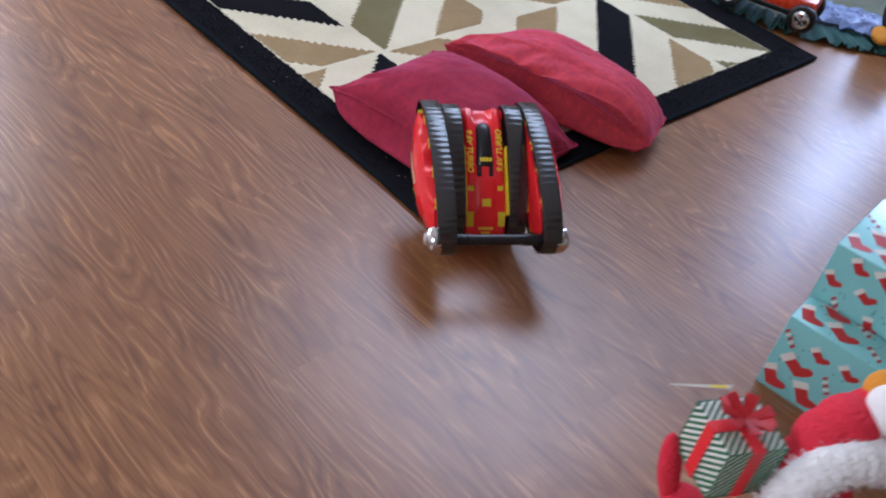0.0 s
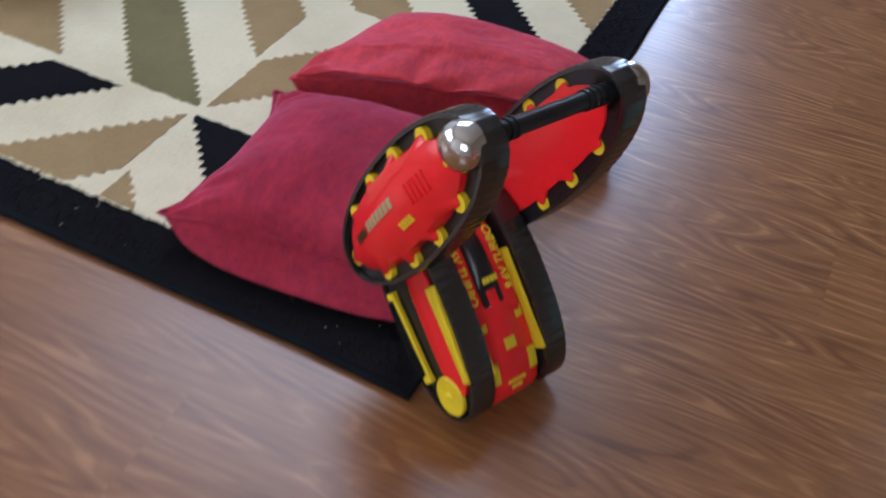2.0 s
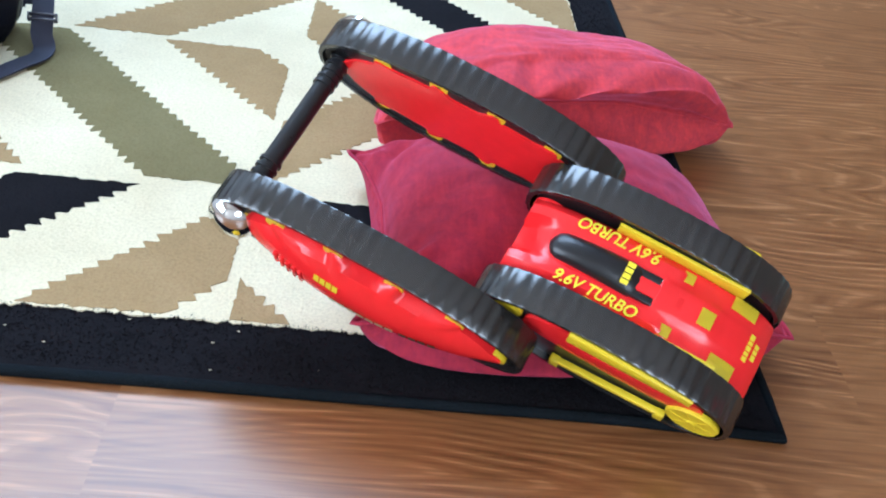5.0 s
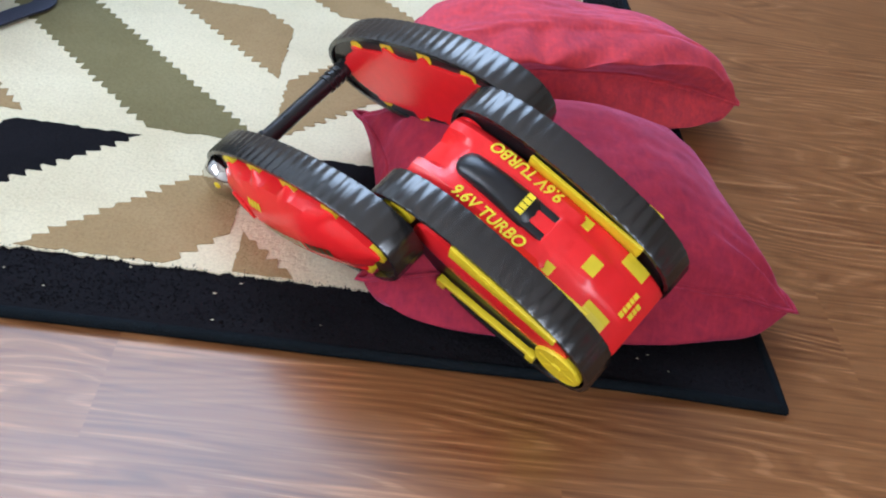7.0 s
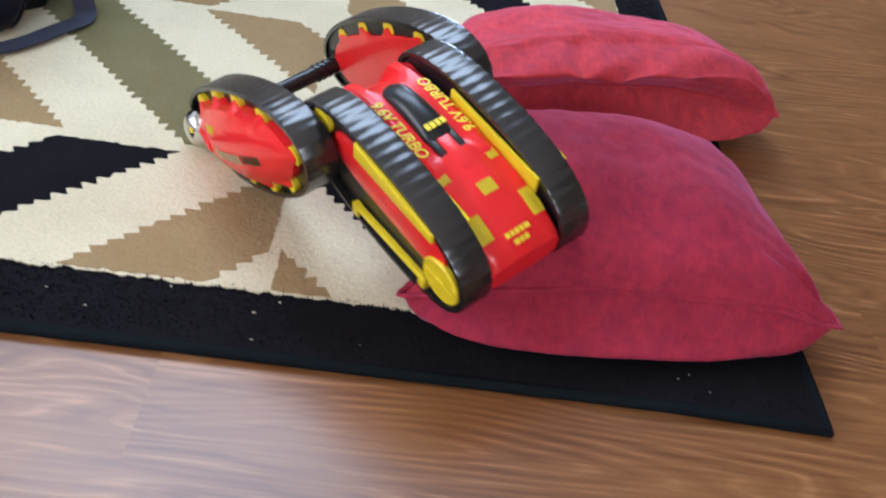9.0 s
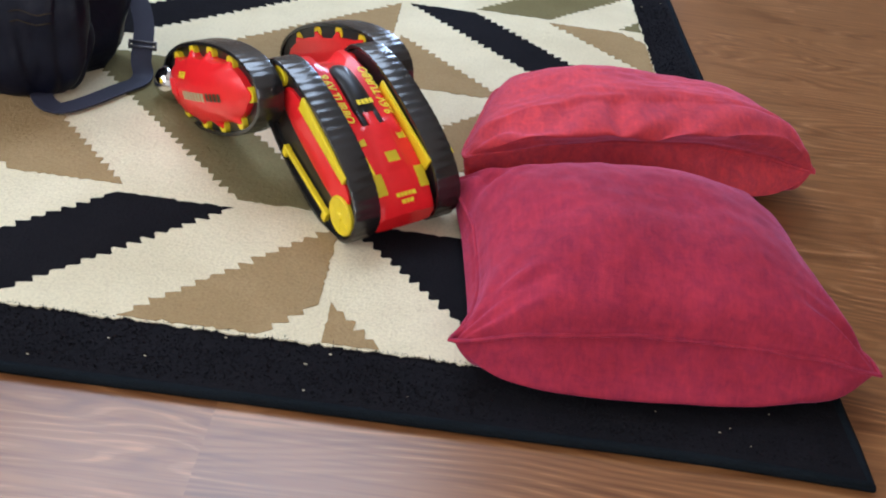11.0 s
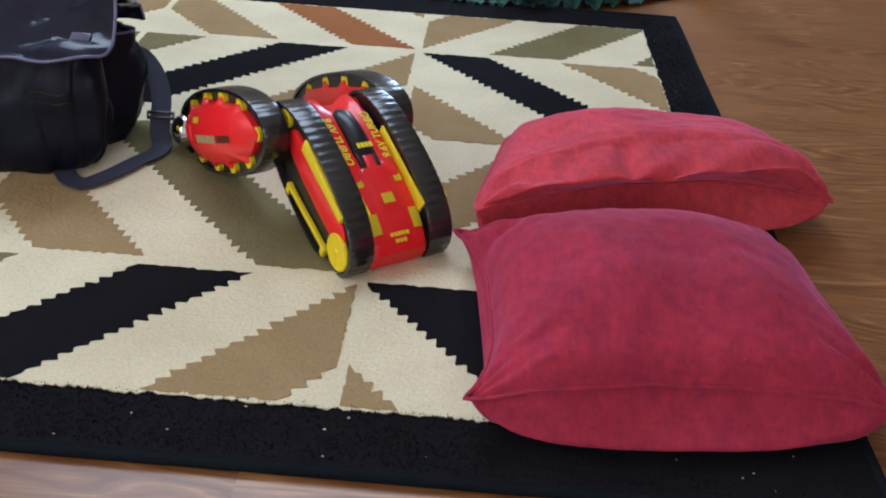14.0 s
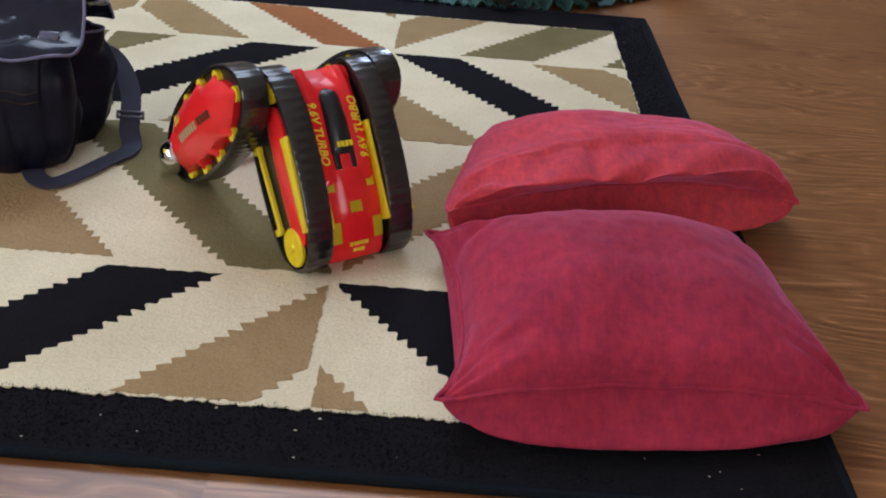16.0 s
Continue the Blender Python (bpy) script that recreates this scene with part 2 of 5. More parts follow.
# darker colour for two unseen walls, chosen to dim their reflection in the floor
DIM_TAN = mottled("dim_tan_plaster", (0.29, 0.22, 0.155), (0.26, 0.195, 0.14), 0.85, 0, 2, 90, 0.1, 0.003)
PLASTER = mottled("white_plaster", (0.76, 0.74, 0.70), (0.72, 0.70, 0.66), 0.85, 0, 2, 90, 0.1, 0.003)
PAINT_WHITE = mottled("white_gloss_paint", (0.8, 0.8, 0.78), (0.76, 0.76, 0.73), 0.35, 0, 4, 60, 0.04)
UNDERLAY = mottled("dark_underlay", (0.03, 0.018, 0.01), (0.04, 0.025, 0.015), 0.9)
GLASS, _, _, _glass = material("window_glass", (1, 1, 1), 0.02)
_glass.inputs["Transmission Weight"].default_value = 1.0
_glass.inputs["IOR"].default_value = 1.45


# ---- mesh helpers ----
def finish(bm, name, mats, smooth=40.0):
    bmesh.ops.recalc_face_normals(bm, faces=bm.faces[:])
    me = bpy.data.meshes.new(name)
    bm.to_mesh(me)
    bm.free()
    for m in mats if isinstance(mats, (list, tuple)) else [mats]:
        me.materials.append(m)
    if smooth:
        me.polygons.foreach_set("use_smooth", [True] * len(me.polygons))
        me.set_sharp_from_angle(angle=radians(smooth))
    return me


def part(name, bm, mats, parent, label="", smooth=40.0):
    ob = new(name, finish(bm, name, mats, smooth))
    ob.parent = parent
    if label:
        ob["label"] = label
    return ob


def thing(name, label, category, m=Matrix(), group="", kind=""):
    ob = new(name)
    ob.empty_display_size = 0.05
    ob.matrix_world = m
    return tagged(ob, label, category, group, kind)


def box(bm, x0, x1, y0, y1, z0, z1, bevel=0.0, mat=0, seg=2):
    r = bmesh.ops.create_cube(bm, size=1)
    vs = r["verts"]
    for v in vs:
        v.co = ((x0 + x1) / 2 + v.co.x * (x1 - x0), (y0 + y1) / 2 + v.co.y * (y1 - y0), (z0 + z1) / 2 + v.co.z * (z1 - z0))
    fs = {f for v in vs for f in v.link_faces}
    for f in fs:
        f.material_index = mat
    if bevel:
        es = list({e for v in vs for e in v.link_edges})
        out = bmesh.ops.bevel(bm, geom=es, offset=bevel, segments=seg, affect="EDGES", profile=0.5)
        for f in out["faces"]:
            f.material_index = mat
    return bm


def cylinder(bm, m, r1, r2, depth, seg=24, mat=0):
    n0 = len(bm.faces)
    bmesh.ops.create_cone(bm, cap_ends=True, segments=seg, radius1=r1, radius2=r2, depth=depth, matrix=m)
    bm.faces.ensure_lookup_table()
    for f in bm.faces[n0:]:
        f.material_index = mat


def lathe(bm, profile, m, seg=28, mat=0):
    """Spin (radius, height) pairs round the local z axis."""
    rings = []
    for r, z in profile:
        rings.append([bm.verts.new(m @ Vector((r * math.cos(2 * math.pi * i / seg), r * math.sin(2 * math.pi * i / seg), z))) for i in range(seg)])
    for a, b in zip(rings, rings[1:]):
        for i in range(seg):
            f = bm.faces.new((a[i], a[(i + 1) % seg], b[(i + 1) % seg], b[i]))
            f.material_index = mat
    for ring in (rings[0], rings[-1]):
        f = bm.faces.new(ring)
        f.material_index = mat


def slab(bm, pts, z0, z1, mat=0):
    """A flat plate with the outline pts."""
    lo = [bm.verts.new((x, y, z0)) for x, y in pts]
    hi = [bm.verts.new((x, y, z1)) for x, y in pts]
    fs = [bm.faces.new(hi), bm.faces.new(lo[::-1])]
    for i in range(len(pts)):
        j = (i + 1) % len(pts)
        fs.append(bm.faces.new((lo[i], lo[j], hi[j], hi[i])))
    for f in fs:
        f.material_index = mat


def transform_new(bm, old, m):
    for v in bm.verts:
        if v not in old:
            v.co = m @ v.co


AXIS_X = Matrix.Rotation(radians(90), 4, "Y")


# ---- room shell ----
X0, X1, Y0, Y1, TOP = -3.2, 2.8, -2.8, 3.4, 3.0


def wall(name, x0, x1, y0, y1, along, opening, paint, word):
    """A plastered wall with one opening (from, to, sill, head) along its length."""
    bm = bmesh.new()
    if opening is None:
        box(bm, x0, x1, y0, y1, 0, TOP)
    else:
        a, b, lo, hi = opening
        if along == "x":
            box(bm, x0, a, y0, y1, 0, TOP), box(bm, b, x1, y0, y1, 0, TOP)
            box(bm, a, b, y0, y1, 0, lo), box(bm, a, b, y0, y1, hi, TOP)
        else:
            box(bm, x0, x1, y0, a, 0, TOP), box(bm, x0, x1, b, y1, 0, TOP)
            box(bm, x0, x1, a, b, 0, lo), box(bm, x0, x1, a, b, hi, TOP)
    ob = new(name, finish(bm, name, paint, 0))
    return tagged(ob, f"plain {word} plastered wall", "wall", kind="structure")


# north and east walls, out of view, are tan to keep floor reflections dark
wall("wall_north", X0, X1, Y1, Y1 + 0.15, "x", (-0.70, 0.0, 0.25, 2.2), DIM_TAN, "tan")
# south opening made up for the fill light behind the camera
wall("wall_south", X0, X1, Y0 - 0.15, Y0, "x", (-0.2, 1.2, 0.95, 2.15), PLASTER, "white")
# west opening made for the added fill light
wall("wall_west", X0 - 0.15, X0, Y0 - 0.15, Y1 + 0.15, "y", (-2.35, 0.35, 0.75, 2.15), PLASTER, "white")
wall("wall_east", X1, X1 + 0.15, Y0 - 0.15, Y1 + 0.15, "y", None, DIM_TAN, "tan")
bm = bmesh.new()
# ceiling opening for the added roof window
SKY = (-2.6, -0.3, 1.25, 3.25)
box(bm, X0 - 0.15, SKY[0], Y0 - 0.15, Y1 + 0.15, TOP, TOP + 0.1), box(bm, SKY[1], X1 + 0.15, Y0 - 0.15, Y1 + 0.15, TOP, TOP + 0.1)
box(bm, SKY[0], SKY[1], Y0 - 0.15, SKY[2], TOP, TOP + 0.1), box(bm, SKY[0], SKY[1], SKY[3], Y1 + 0.15, TOP, TOP + 0.1)
tagged(new("ceiling", finish(bm, "ceiling", PLASTER, 0)), "plain white ceiling", "ceiling", kind="structure")


def window(name, m, w, h):
    """A white framed window of two lights, in its own upright plane (x along, z up)."""
    ob = thing(name, "unseen white framed window letting in daylight", "window", m, kind="structure")
    bm = bmesh.new()
    t = 0.05
    box(bm, -w / 2, w / 2, -0.03, 0.03, 0, t), box(bm, -w / 2, w / 2, -0.03, 0.03, h - t, h)
    for x in (-w / 2, -t / 2, w / 2 - t):
        box(bm, x, x + t, -0.03, 0.03, t, h - t)
    part("window_frame", bm, PAINT_WHITE, ob, smooth=0)
    for x in (-w / 4, w / 4):
        bm = bmesh.new()
        box(bm, x - w / 4 + t / 2, x + w / 4 - t / 2, -0.004, 0.004, t, h - t)
        p = part("pane", bm, GLASS, ob, smooth=0)
        p.visible_shadow = False
    return ob


# roof window out of view, added to carry the overhead light
window("added_roof_window", pose(-1.45, 1.25, TOP + 0.05, 90, 0, 0) @ pose(0, 0, 0, 180, 0, 0) @ pose(0, 0, -2.0), 2.3, 2.0)
window("window_2", pose(-0.35, Y1 + 0.09, 0.25), 0.7, 1.95)
# west window out of view, put where the fill light enters
window("unseen_west_window", pose(X0 - 0.09, -1.0, 0.75, 0, 0, 90), 2.7, 1.4)
# made-up south window around the added fill
window("added_south_window", pose(0.5, Y0 - 0.09, 0.95), 1.4, 1.2)

# ---- rug ----
RUG_L, RUG_W, EDGE, NEAR_EDGE, FAR_EDGE = 2.4, 1.6, 0.100, 0.094, 0.118
AXIS, HALF, HUBS, SLOPE = -0.598, 0.59, (0.357, 1.232), 1.13


def clip(poly, a, b, c):
    """Keep the part of a polygon where a x + b y >= c."""
    out = []
    for p, q in zip(poly, poly[1:] + poly[:1]):
        dp, dq = a * p[0] + b * p[1] - c, a * q[0] + b * q[1] - c
        if dp >= 0:
            out.append(p)
        if dp * dq < 0:
            k = dp / (dp - dq)
            out.append((p[0] + k * (q[0] - p[0]), p[1] + k * (q[1] - p[1])))
    return out


def saw(poly, rng, tooth=0.019, amp=0.0048):
    """Stepped, slightly fuzzy edges, as the weave leaves them, on the slanting sides."""
    poly = [p for p, q in zip(poly, poly[-1:] + poly[:-1]) if math.dist(p, q) > 1e-4]
    out = []
    for p, q in zip(poly, poly[1:] + poly[:1]):
        dx, dy = q[0] - p[0], q[1] - p[1]
        length = math.hypot(dx, dy)
        out.append(p)
        if length < 0.03:
            continue
        slant = abs(dx) > 0.15 * length and abs(dy) > 0.15 * length
        nx, ny = -dy / length, dx / length
        n = max(2, int(length / tooth)) if slant else max(2, int(length / 0.006))
        for i in range(1, n):
            k = i / n
            calm = min(1, max(0, min(k, 1 - k) * length - 0.006) / 0.02)
            if slant:
                a = amp * rng.uniform(0.5, 1.35) * calm
                steps = ((-0.30, -0.75 * a), (-0.12, -a), (0.10, a), (0.30, 0.8 * a))
            else:
                steps = ((0, rng.uniform(-0.0022, 0.0022) * calm),)
            for f, off in steps:
                kk = k + f / n
                off += rng.uniform(-0.0015, 0.0015) * calm
                out.append((p[0] + dx * kk + nx * off, p[1] + dy * kk + ny * off))
    return out


def band(axis, side, hub, up, end, u0, u1, reach):
    """One slanting stripe between a hub line and the line y = end, kept beside its axis."""
    y0 = hub + 0.010 * up
    run = abs(end - y0) / SLOPE
    poly = [(u0, y0), (u1, y0), (u1 + run, end), (u0 + run, end)]
    poly = clip(poly, 1, 0, 0.007)
    poly = clip(poly, -1, 0, -reach) if poly else poly
    return [(axis + side * u, y) for u, y in poly]


def build_rug():
    rng = random.Random(4)
    rug = thing("rug", "black bordered wool rug with cream, brown and olive star pattern", "rug", Matrix())
    bm = bmesh.new()
    outline = []
    for (xa, ya), (xb, yb) in (((0, 0), (0, RUG_W)), ((0, RUG_W), (-RUG_L, RUG_W)), ((-RUG_L, RUG_W), (-RUG_L, 0)), ((-RUG_L, 0), (0, 0))):
        n = 90
        for i in range(n):
            k = i / n
            w = 0.003 * noise.noise(Vector((xa + (xb - xa) * k, ya + (yb - ya) * k, 3)) * 3)
            x, y = xa + (xb - xa) * k + w, ya + (yb - ya) * k + w
            # the near corner has crept outwards a little
            y -= 0.008 * max(0.0, 1 + x / 0.30) ** 2 * max(0.0, 1 - y / 0.15)
            outline.append((x, y))
    slab(bm, outline, 0.0, 0.009)
    part("border", bm, PILE["black"], rug, "black wool border", 0)
    bm = bmesh.new()
    field = saw([(-EDGE + 0.008, NEAR_EDGE), (-EDGE + 0.008, RUG_W - FAR_EDGE), (-RUG_L + EDGE, RUG_W - FAR_EDGE), (-RUG_L + EDGE, NEAR_EDGE)], rng)
    slab(bm, field, 0.004, 0.0115)
    part("field", bm, PILE["cream"], rug, "cream wool field", 0)
    # bound edge: a cord along the outline
    bm = bmesh.new()
    pts = outline[::3]
    ring = []
    for i, (x, y) in enumerate(pts):
        xn, yn = pts[(i + 1) % len(pts)]
        xp, yp = pts[i - 1]
        d = Vector((xn - xp, yn - yp, 0)).normalized()
        nrm = Vector((d.y, -d.x, 0))
        ring.append([bm.verts.new(Vector((x, y, 0.0066)) + nrm * 0.0062 * math.cos(a) + Vector((0, 0, 0.0062 * math.sin(a)))) for a in [math.pi / 4 * k for k in range(8)]])
    for a, b in zip(ring, ring[1:] + ring[:1]):
        for k in range(8):
            bm.faces.new((a[k], a[(k + 1) % 8], b[(k + 1) % 8], b[k]))
    part("binding", bm, PILE["binding"], rug, "black stitched edge binding", 60)
    lower, middle, upper = NEAR_EDGE + 0.004, 0.795, RUG_W - FAR_EDGE - 0.004
    B, K, O, R = "brown", "black", "olive", "rust"
    left = {
        (0, -1): [(-0.155, 0, B), (0.15, 0.305, K), (0.47, 0.60, O)],
        (0, 1): [(-0.31, -0.155, B), (0, 0.15, O), (0.305, 0.46, B)],
        (1, -1): [(-0.155, 0, B), (0.15, 0.295, K), (0.455, 0.60, O)],
        (1, 1): [(-0.31, -0.175, B), (0.01, 0.145, R), (0.305, 0.455, B)],
    }
    right = {
        (0, -1): [(-0.32, -0.148, B), (0, 0.155, K), (0.31, 0.46, B)],
        (0, 1): [(-0.155, 0, B), (0.15, 0.305, O), (0.45, 0.60, B)],
        (1, -1): [(-0.31, -0.155, B), (0.01, 0.15, K), (0.305, 0.46, B)],
        (1, 1): [(-0.155, 0, B), (0.15, 0.305, O), (0.455, 0.61, O)],
    }
    columns = [(AXIS, 1, right, -AXIS - EDGE + 0.006), (AXIS, -1, left, HALF - 0.008), (AXIS - 2 * HALF, 1, left, HALF - 0.008), (AXIS - 2 * HALF, -1, right, RUG_L - EDGE + AXIS - 2 * HALF - 0.004)]
    for axis, side, table, reach in columns:
        for (row, up), stripes in table.items():
            end = {(0, -1): lower, (0, 1): middle - 0.008, (1, -1): middle + 0.008, (1, 1): upper}[(row, up)]
            for u0, u1, colour in stripes:
                poly = band(axis, side, HUBS[row], up, end, u0, u1, reach)
                if len(poly) < 3:
                    continue
                bm = bmesh.new()
                slab(bm, saw(poly, rng), 0.006, 0.0125 if colour != "black" else 0.0118)
                part("stripe", bm, PILE[colour], rug, colour + " wool stripe", 0)
    # tufts of the border's pile, longest along its inner edge where they lean over the field
    verts, faces = [], []
    spots = [(rng.uniform(-1.95, -0.01), rng.uniform(0.012, 0.092), 0.0) for _ in range(9000)]
    spots += [(rng.uniform(-0.088, -0.012), rng.uniform(0.1, 1.58), 0.0) for _ in range(4500)]
    spots += [(-0.09 - 0.0011 * i + rng.uniform(-0.001, 0.001), 0.0925 + 0.004 * noise.noise(Vector((i * 0.09, 0, 5))), max(0.0, min(1.0, rng.uniform(0.1, 0.7) + 0.5 * noise.noise(Vector((i * 0.13, 3, 0)))))) for i in range(1680)]
    for x, y, lean in spots:
        a, r, hgt = rng.uniform(0, 6.28), rng.uniform(0.0013, 0.0026), 0.0088 + rng.uniform(0.0010, 0.0026) + 0.003 * lean
        k = len(verts)
        for q in range(3):
            verts.append((x + r * math.cos(a + 2.1 * q), y + r * math.sin(a + 2.1 * q), 0.0085))
        verts.append((x + rng.uniform(-0.0025, 0.0025), y + rng.uniform(-0.0025, 0.0025) + 0.006 * lean, hgt))
        faces += [(k, k + 1, k + 3), (k + 1, k + 2, k + 3), (k + 2, k, k + 3)]
    me = bpy.data.meshes.new("border_fuzz")
    me.from_pydata(verts, [], faces)
    me.materials.append(PILE["black"])
    tufts = new("border_fuzz", me)
    tufts.parent = rug
    tagged(tufts, "black wool tufts of the border", kind="stuff")
    # lint caught in the dark border
    bm = bmesh.new()
    for i in range(20):
        x = rng.uniform(-1.3, -0.02)
        y = rng.uniform(0.015, 0.09)
        if i > 14:
            x, y = rng.uniform(-0.08, -0.02), rng.uniform(0.2, 1.5)
        r = rng.uniform(0.0005, 0.0012)
        bmesh.ops.create_icosphere(bm, subdivisions=1, radius=r, matrix=pose(x, y, 0.0112) @ Matrix.Diagonal((rng.uniform(1, 2.2), 1, 0.5, 1)))
    tagged(part("lint", bm, PILE["cream"], rug, "pale specks of lint", 0), kind="stuff")
    return rug


build_rug()


# ---- pillows ----
def pillow(name, cloth, corners, top, label, seed, pulls, arch, belly, lip, round_u, round_v, ears, creases):
    """A stuffed cushion whose seam joins four corners (near left, near right, far right, far left): two bulging faces, sides
    pulled in between the corners, a near seam that arches, a belly below it and a lip of the upper face above it.
    ears: how thin the corners are. creases: (u0, v0, u1, v1, depth, width) grooves in the upper face."""
    corners = [Vector(p) for p in corners]
    mid = sum(corners, Vector()) / 4
    ob = thing(name, label, "pillow", pose(mid.x, mid.y, 0), "pillows on the rug")
    corners = [p - Vector((mid.x, mid.y, 0)) for p in corners]
    n, floor_z = 120, 0.0135
    rng = Vector((seed * 7.1, seed * 3.3, 0))

    def seam_point(u, v):
        a, b = (1 + u) / 2, (1 + v) / 2
        p = (corners[0] * (1 - a) + corners[1] * a) * (1 - b) + (corners[3] * (1 - a) + corners[2] * a) * b
        near, right, far, left = pulls
        p.y += near * (1 - abs(u) ** 2.2) * (1 - b) ** 3 - far * (1 - abs(u) ** 2.2) * b ** 3
        p.x += left * (1 - abs(v) ** 3.2) * (1 - a) ** 3 - right * (1 - abs(v) ** 2.0) * a ** 3
        p.z += arch * (1 - u * u) * (1 - b) ** 4
        k = (abs(u) ** 8 + abs(v) ** 8) / 2
        p.z += 0.008 * noise.noise(Vector((u * 4, v * 4, 1)) + rng) * k
        p.y += 0.006 * noise.noise(Vector((u * 5, v * 5, 7)) + rng) * k
        # blunt corners
        blunt = 0.05 if u < 0 else 0.03
        p = p - (p - Vector((0, 0, p.z))) * blunt * abs(u * v) ** 5
        return p

    def groove(u, v):
        total = 0.0
        for u0, v0, u1, v1, depth, width in creases:
            du, dv = u1 - u0, v1 - v0
            k = ((u - u0) * du + (v - v0) * dv) / (du * du + dv * dv)
            kk = min(1, max(0, k))
            bend = 0.05 * math.sin(math.pi * kk)
            dist = math.hypot(u - u0 - du * kk + dv * bend, v - v0 - dv * kk - du * bend)
            fade = math.sin(math.pi * min(1, max(0, 0.08 + 0.84 * kk)))
            total += depth * fade * (math.exp(-(dist / width) ** 2) - 0.45 * math.exp(-((dist - 2.0 * width) / width) ** 2))
        return total

    bm = bmesh.new()
    grid = {}
    for s in (1, -1):
        for i in range(n + 1):
            for j in range(n + 1):
                u, v = 2 * i / n - 1, 2 * j / n - 1
                # finer steps towards the edge
                u, v = math.sin(u * math.pi / 2), math.sin(v * math.pi / 2)
                edge = i in (0, n) or j in (0, n)
                if s == -1 and edge:
                    grid[s, i, j] = grid[1, i, j]
                    continue
                p = seam_point(u, v)
                if s == 1:
                    ru, rv = round_u, round_v
                    puff = max(0.0, (1 - abs(u) ** ru)) ** 0.62 * max(0.0, (1 - abs(v) ** (rv + 60 * lip if v < 0 else rv))) ** 0.58
                    # thin ears at the corners
                    puff *= 1 - ears * max(0.0, (abs(u) + abs(v) - 1.55) / 0.45) ** 1.3
                    p.z = p.z + (top - p.z) * puff
                    kv = min(1, (1 + v) / 0.30)
                    p.y -= lip * 4 * kv * (1 - kv) * (1 - abs(u) ** 3)
                else:
                    puff = max(0.0, (1 - abs(u) ** 5)) ** 0.42 * max(0.0, (1 - abs(v) ** 5)) ** 0.42
                    p.z = p.z + (floor_z - p.z) * puff
                    ku, kv = min(1, (1 - abs(u)) / 0.35), min(1, (1 - abs(v)) / 0.35)
                    p.x += math.copysign(belly * 0.5 * 4 * ku * (1 - ku) * (1 - abs(v) ** 3), u)
                    p.y += math.copysign(belly * 4 * kv * (1 - kv) * (1 - abs(u) ** 3), v)
                if not edge:
                    calm = 1.0 if s == 1 else 0.25
                    q = Vector((u * 1.3, v * 1.3, s * 0.4)) + rng
                    p.z += puff ** 0.5 * 0.010 * noise.noise(q * 1.3) * calm
                    p.z += 0.0016 * noise.noise(Vector((u * 9, v * 7, s)) + rng) * puff ** 0.5 * calm
                    if s == 1:
                        p.z -= groove(u, v)
                    # the cloth draws in beside the stitched seam, in small puckers
                    near_edge = min(1 - abs(u), 1 - abs(v))
                    along = u if 1 - abs(v) < 1 - abs(u) else v
                    pucker = 0.6 + 0.4 * noise.noise(Vector((along * 16, 2 * s, seed)))
                    p.z -= s * 0.0065 * pucker * math.exp(-((near_edge - 0.022) / 0.018) ** 2)
                    for cu in (-1, 1):
                        for cv in (-1, 1):
                            du, dv = 1 - cu * u, 1 - cv * v
                            r = math.hypot(du, dv)
                            if r < 0.6:
                                p.z += s * 0.0030 * math.sin(11 * math.atan2(dv, du + 1e-6) + seed + 2 * cu + cv) * math.sin(math.pi * r / 0.6)
                    p.z = max(p.z, floor_z)
                grid[s, i, j] = bm.verts.new(p)
    for s in (1, -1):
        for i in range(n):
            for j in range(n):
                bm.faces.new((grid[s, i, j], grid[s, i + 1, j], grid[s, i + 1, j + 1], grid[s, i, j + 1]))
    bmesh.ops.recalc_face_normals(bm, faces=bm.faces[:])
    part("cushion", bm, cloth, ob, smooth=180)
    bm = bmesh.new()
    loop = []
    k = 60
    for a, b, c, e in ((-1, -1, 1, -1), (1, -1, 1, 1), (1, 1, -1, 1), (-1, 1, -1, -1)):
        loop += [seam_point(a + (c - a) * i / k, b + (e - b) * i / k) for i in range(k)]
    rings = []
    for i, p in enumerate(loop):
        dirn = (loop[(i + 1) % len(loop)] - loop[i - 1]).normalized()
        side = Vector((dirn.y, -dirn.x, 0))
        r = 0.0028 + 0.0006 * noise.noise(Vector((i * 0.4, seed, 0)))
        rings.append([bm.verts.new(p + side * (0.001 + r * math.cos(math.pi / 4 * q)) + Vector((0, 0, r * 0.7 * math.sin(math.pi / 4 * q)))) for q in range(8)])
    for a, b in zip(rings, rings[1:] + rings[:1]):
        for q in range(8):
            bm.faces.new((a[q], a[(q + 1) % 8], b[(q + 1) % 8], b[q]))
    part("seam", bm, cloth, ob, "raised red edge seam", 180)
    return ob


front_pillow = pillow("pillow", CRIMSON, [(-0.463, 0.062, 0.062), (0.040, 0.112, 0.058), (-0.008, 0.478, 0.036), (-0.494, 0.430, 0.056)], 0.158, "plump deep crimson velour pillow lying flat on the rug corner", 1, (0.012, 0.020, 0.01, 0.052), 0.022, 0.070, 0.005, 2.5, 2.6, 0.75, [
    (-0.97, 0.55, -0.70, 0.75, 0.012, 0.06), (-0.95, -0.85, -0.62, -0.70, 0.005, 0.035), (0.95, -0.86, 0.60, -0.72, 0.006, 0.035), (0.97, -0.6, 0.80, -0.25, 0.004, 0.05)])
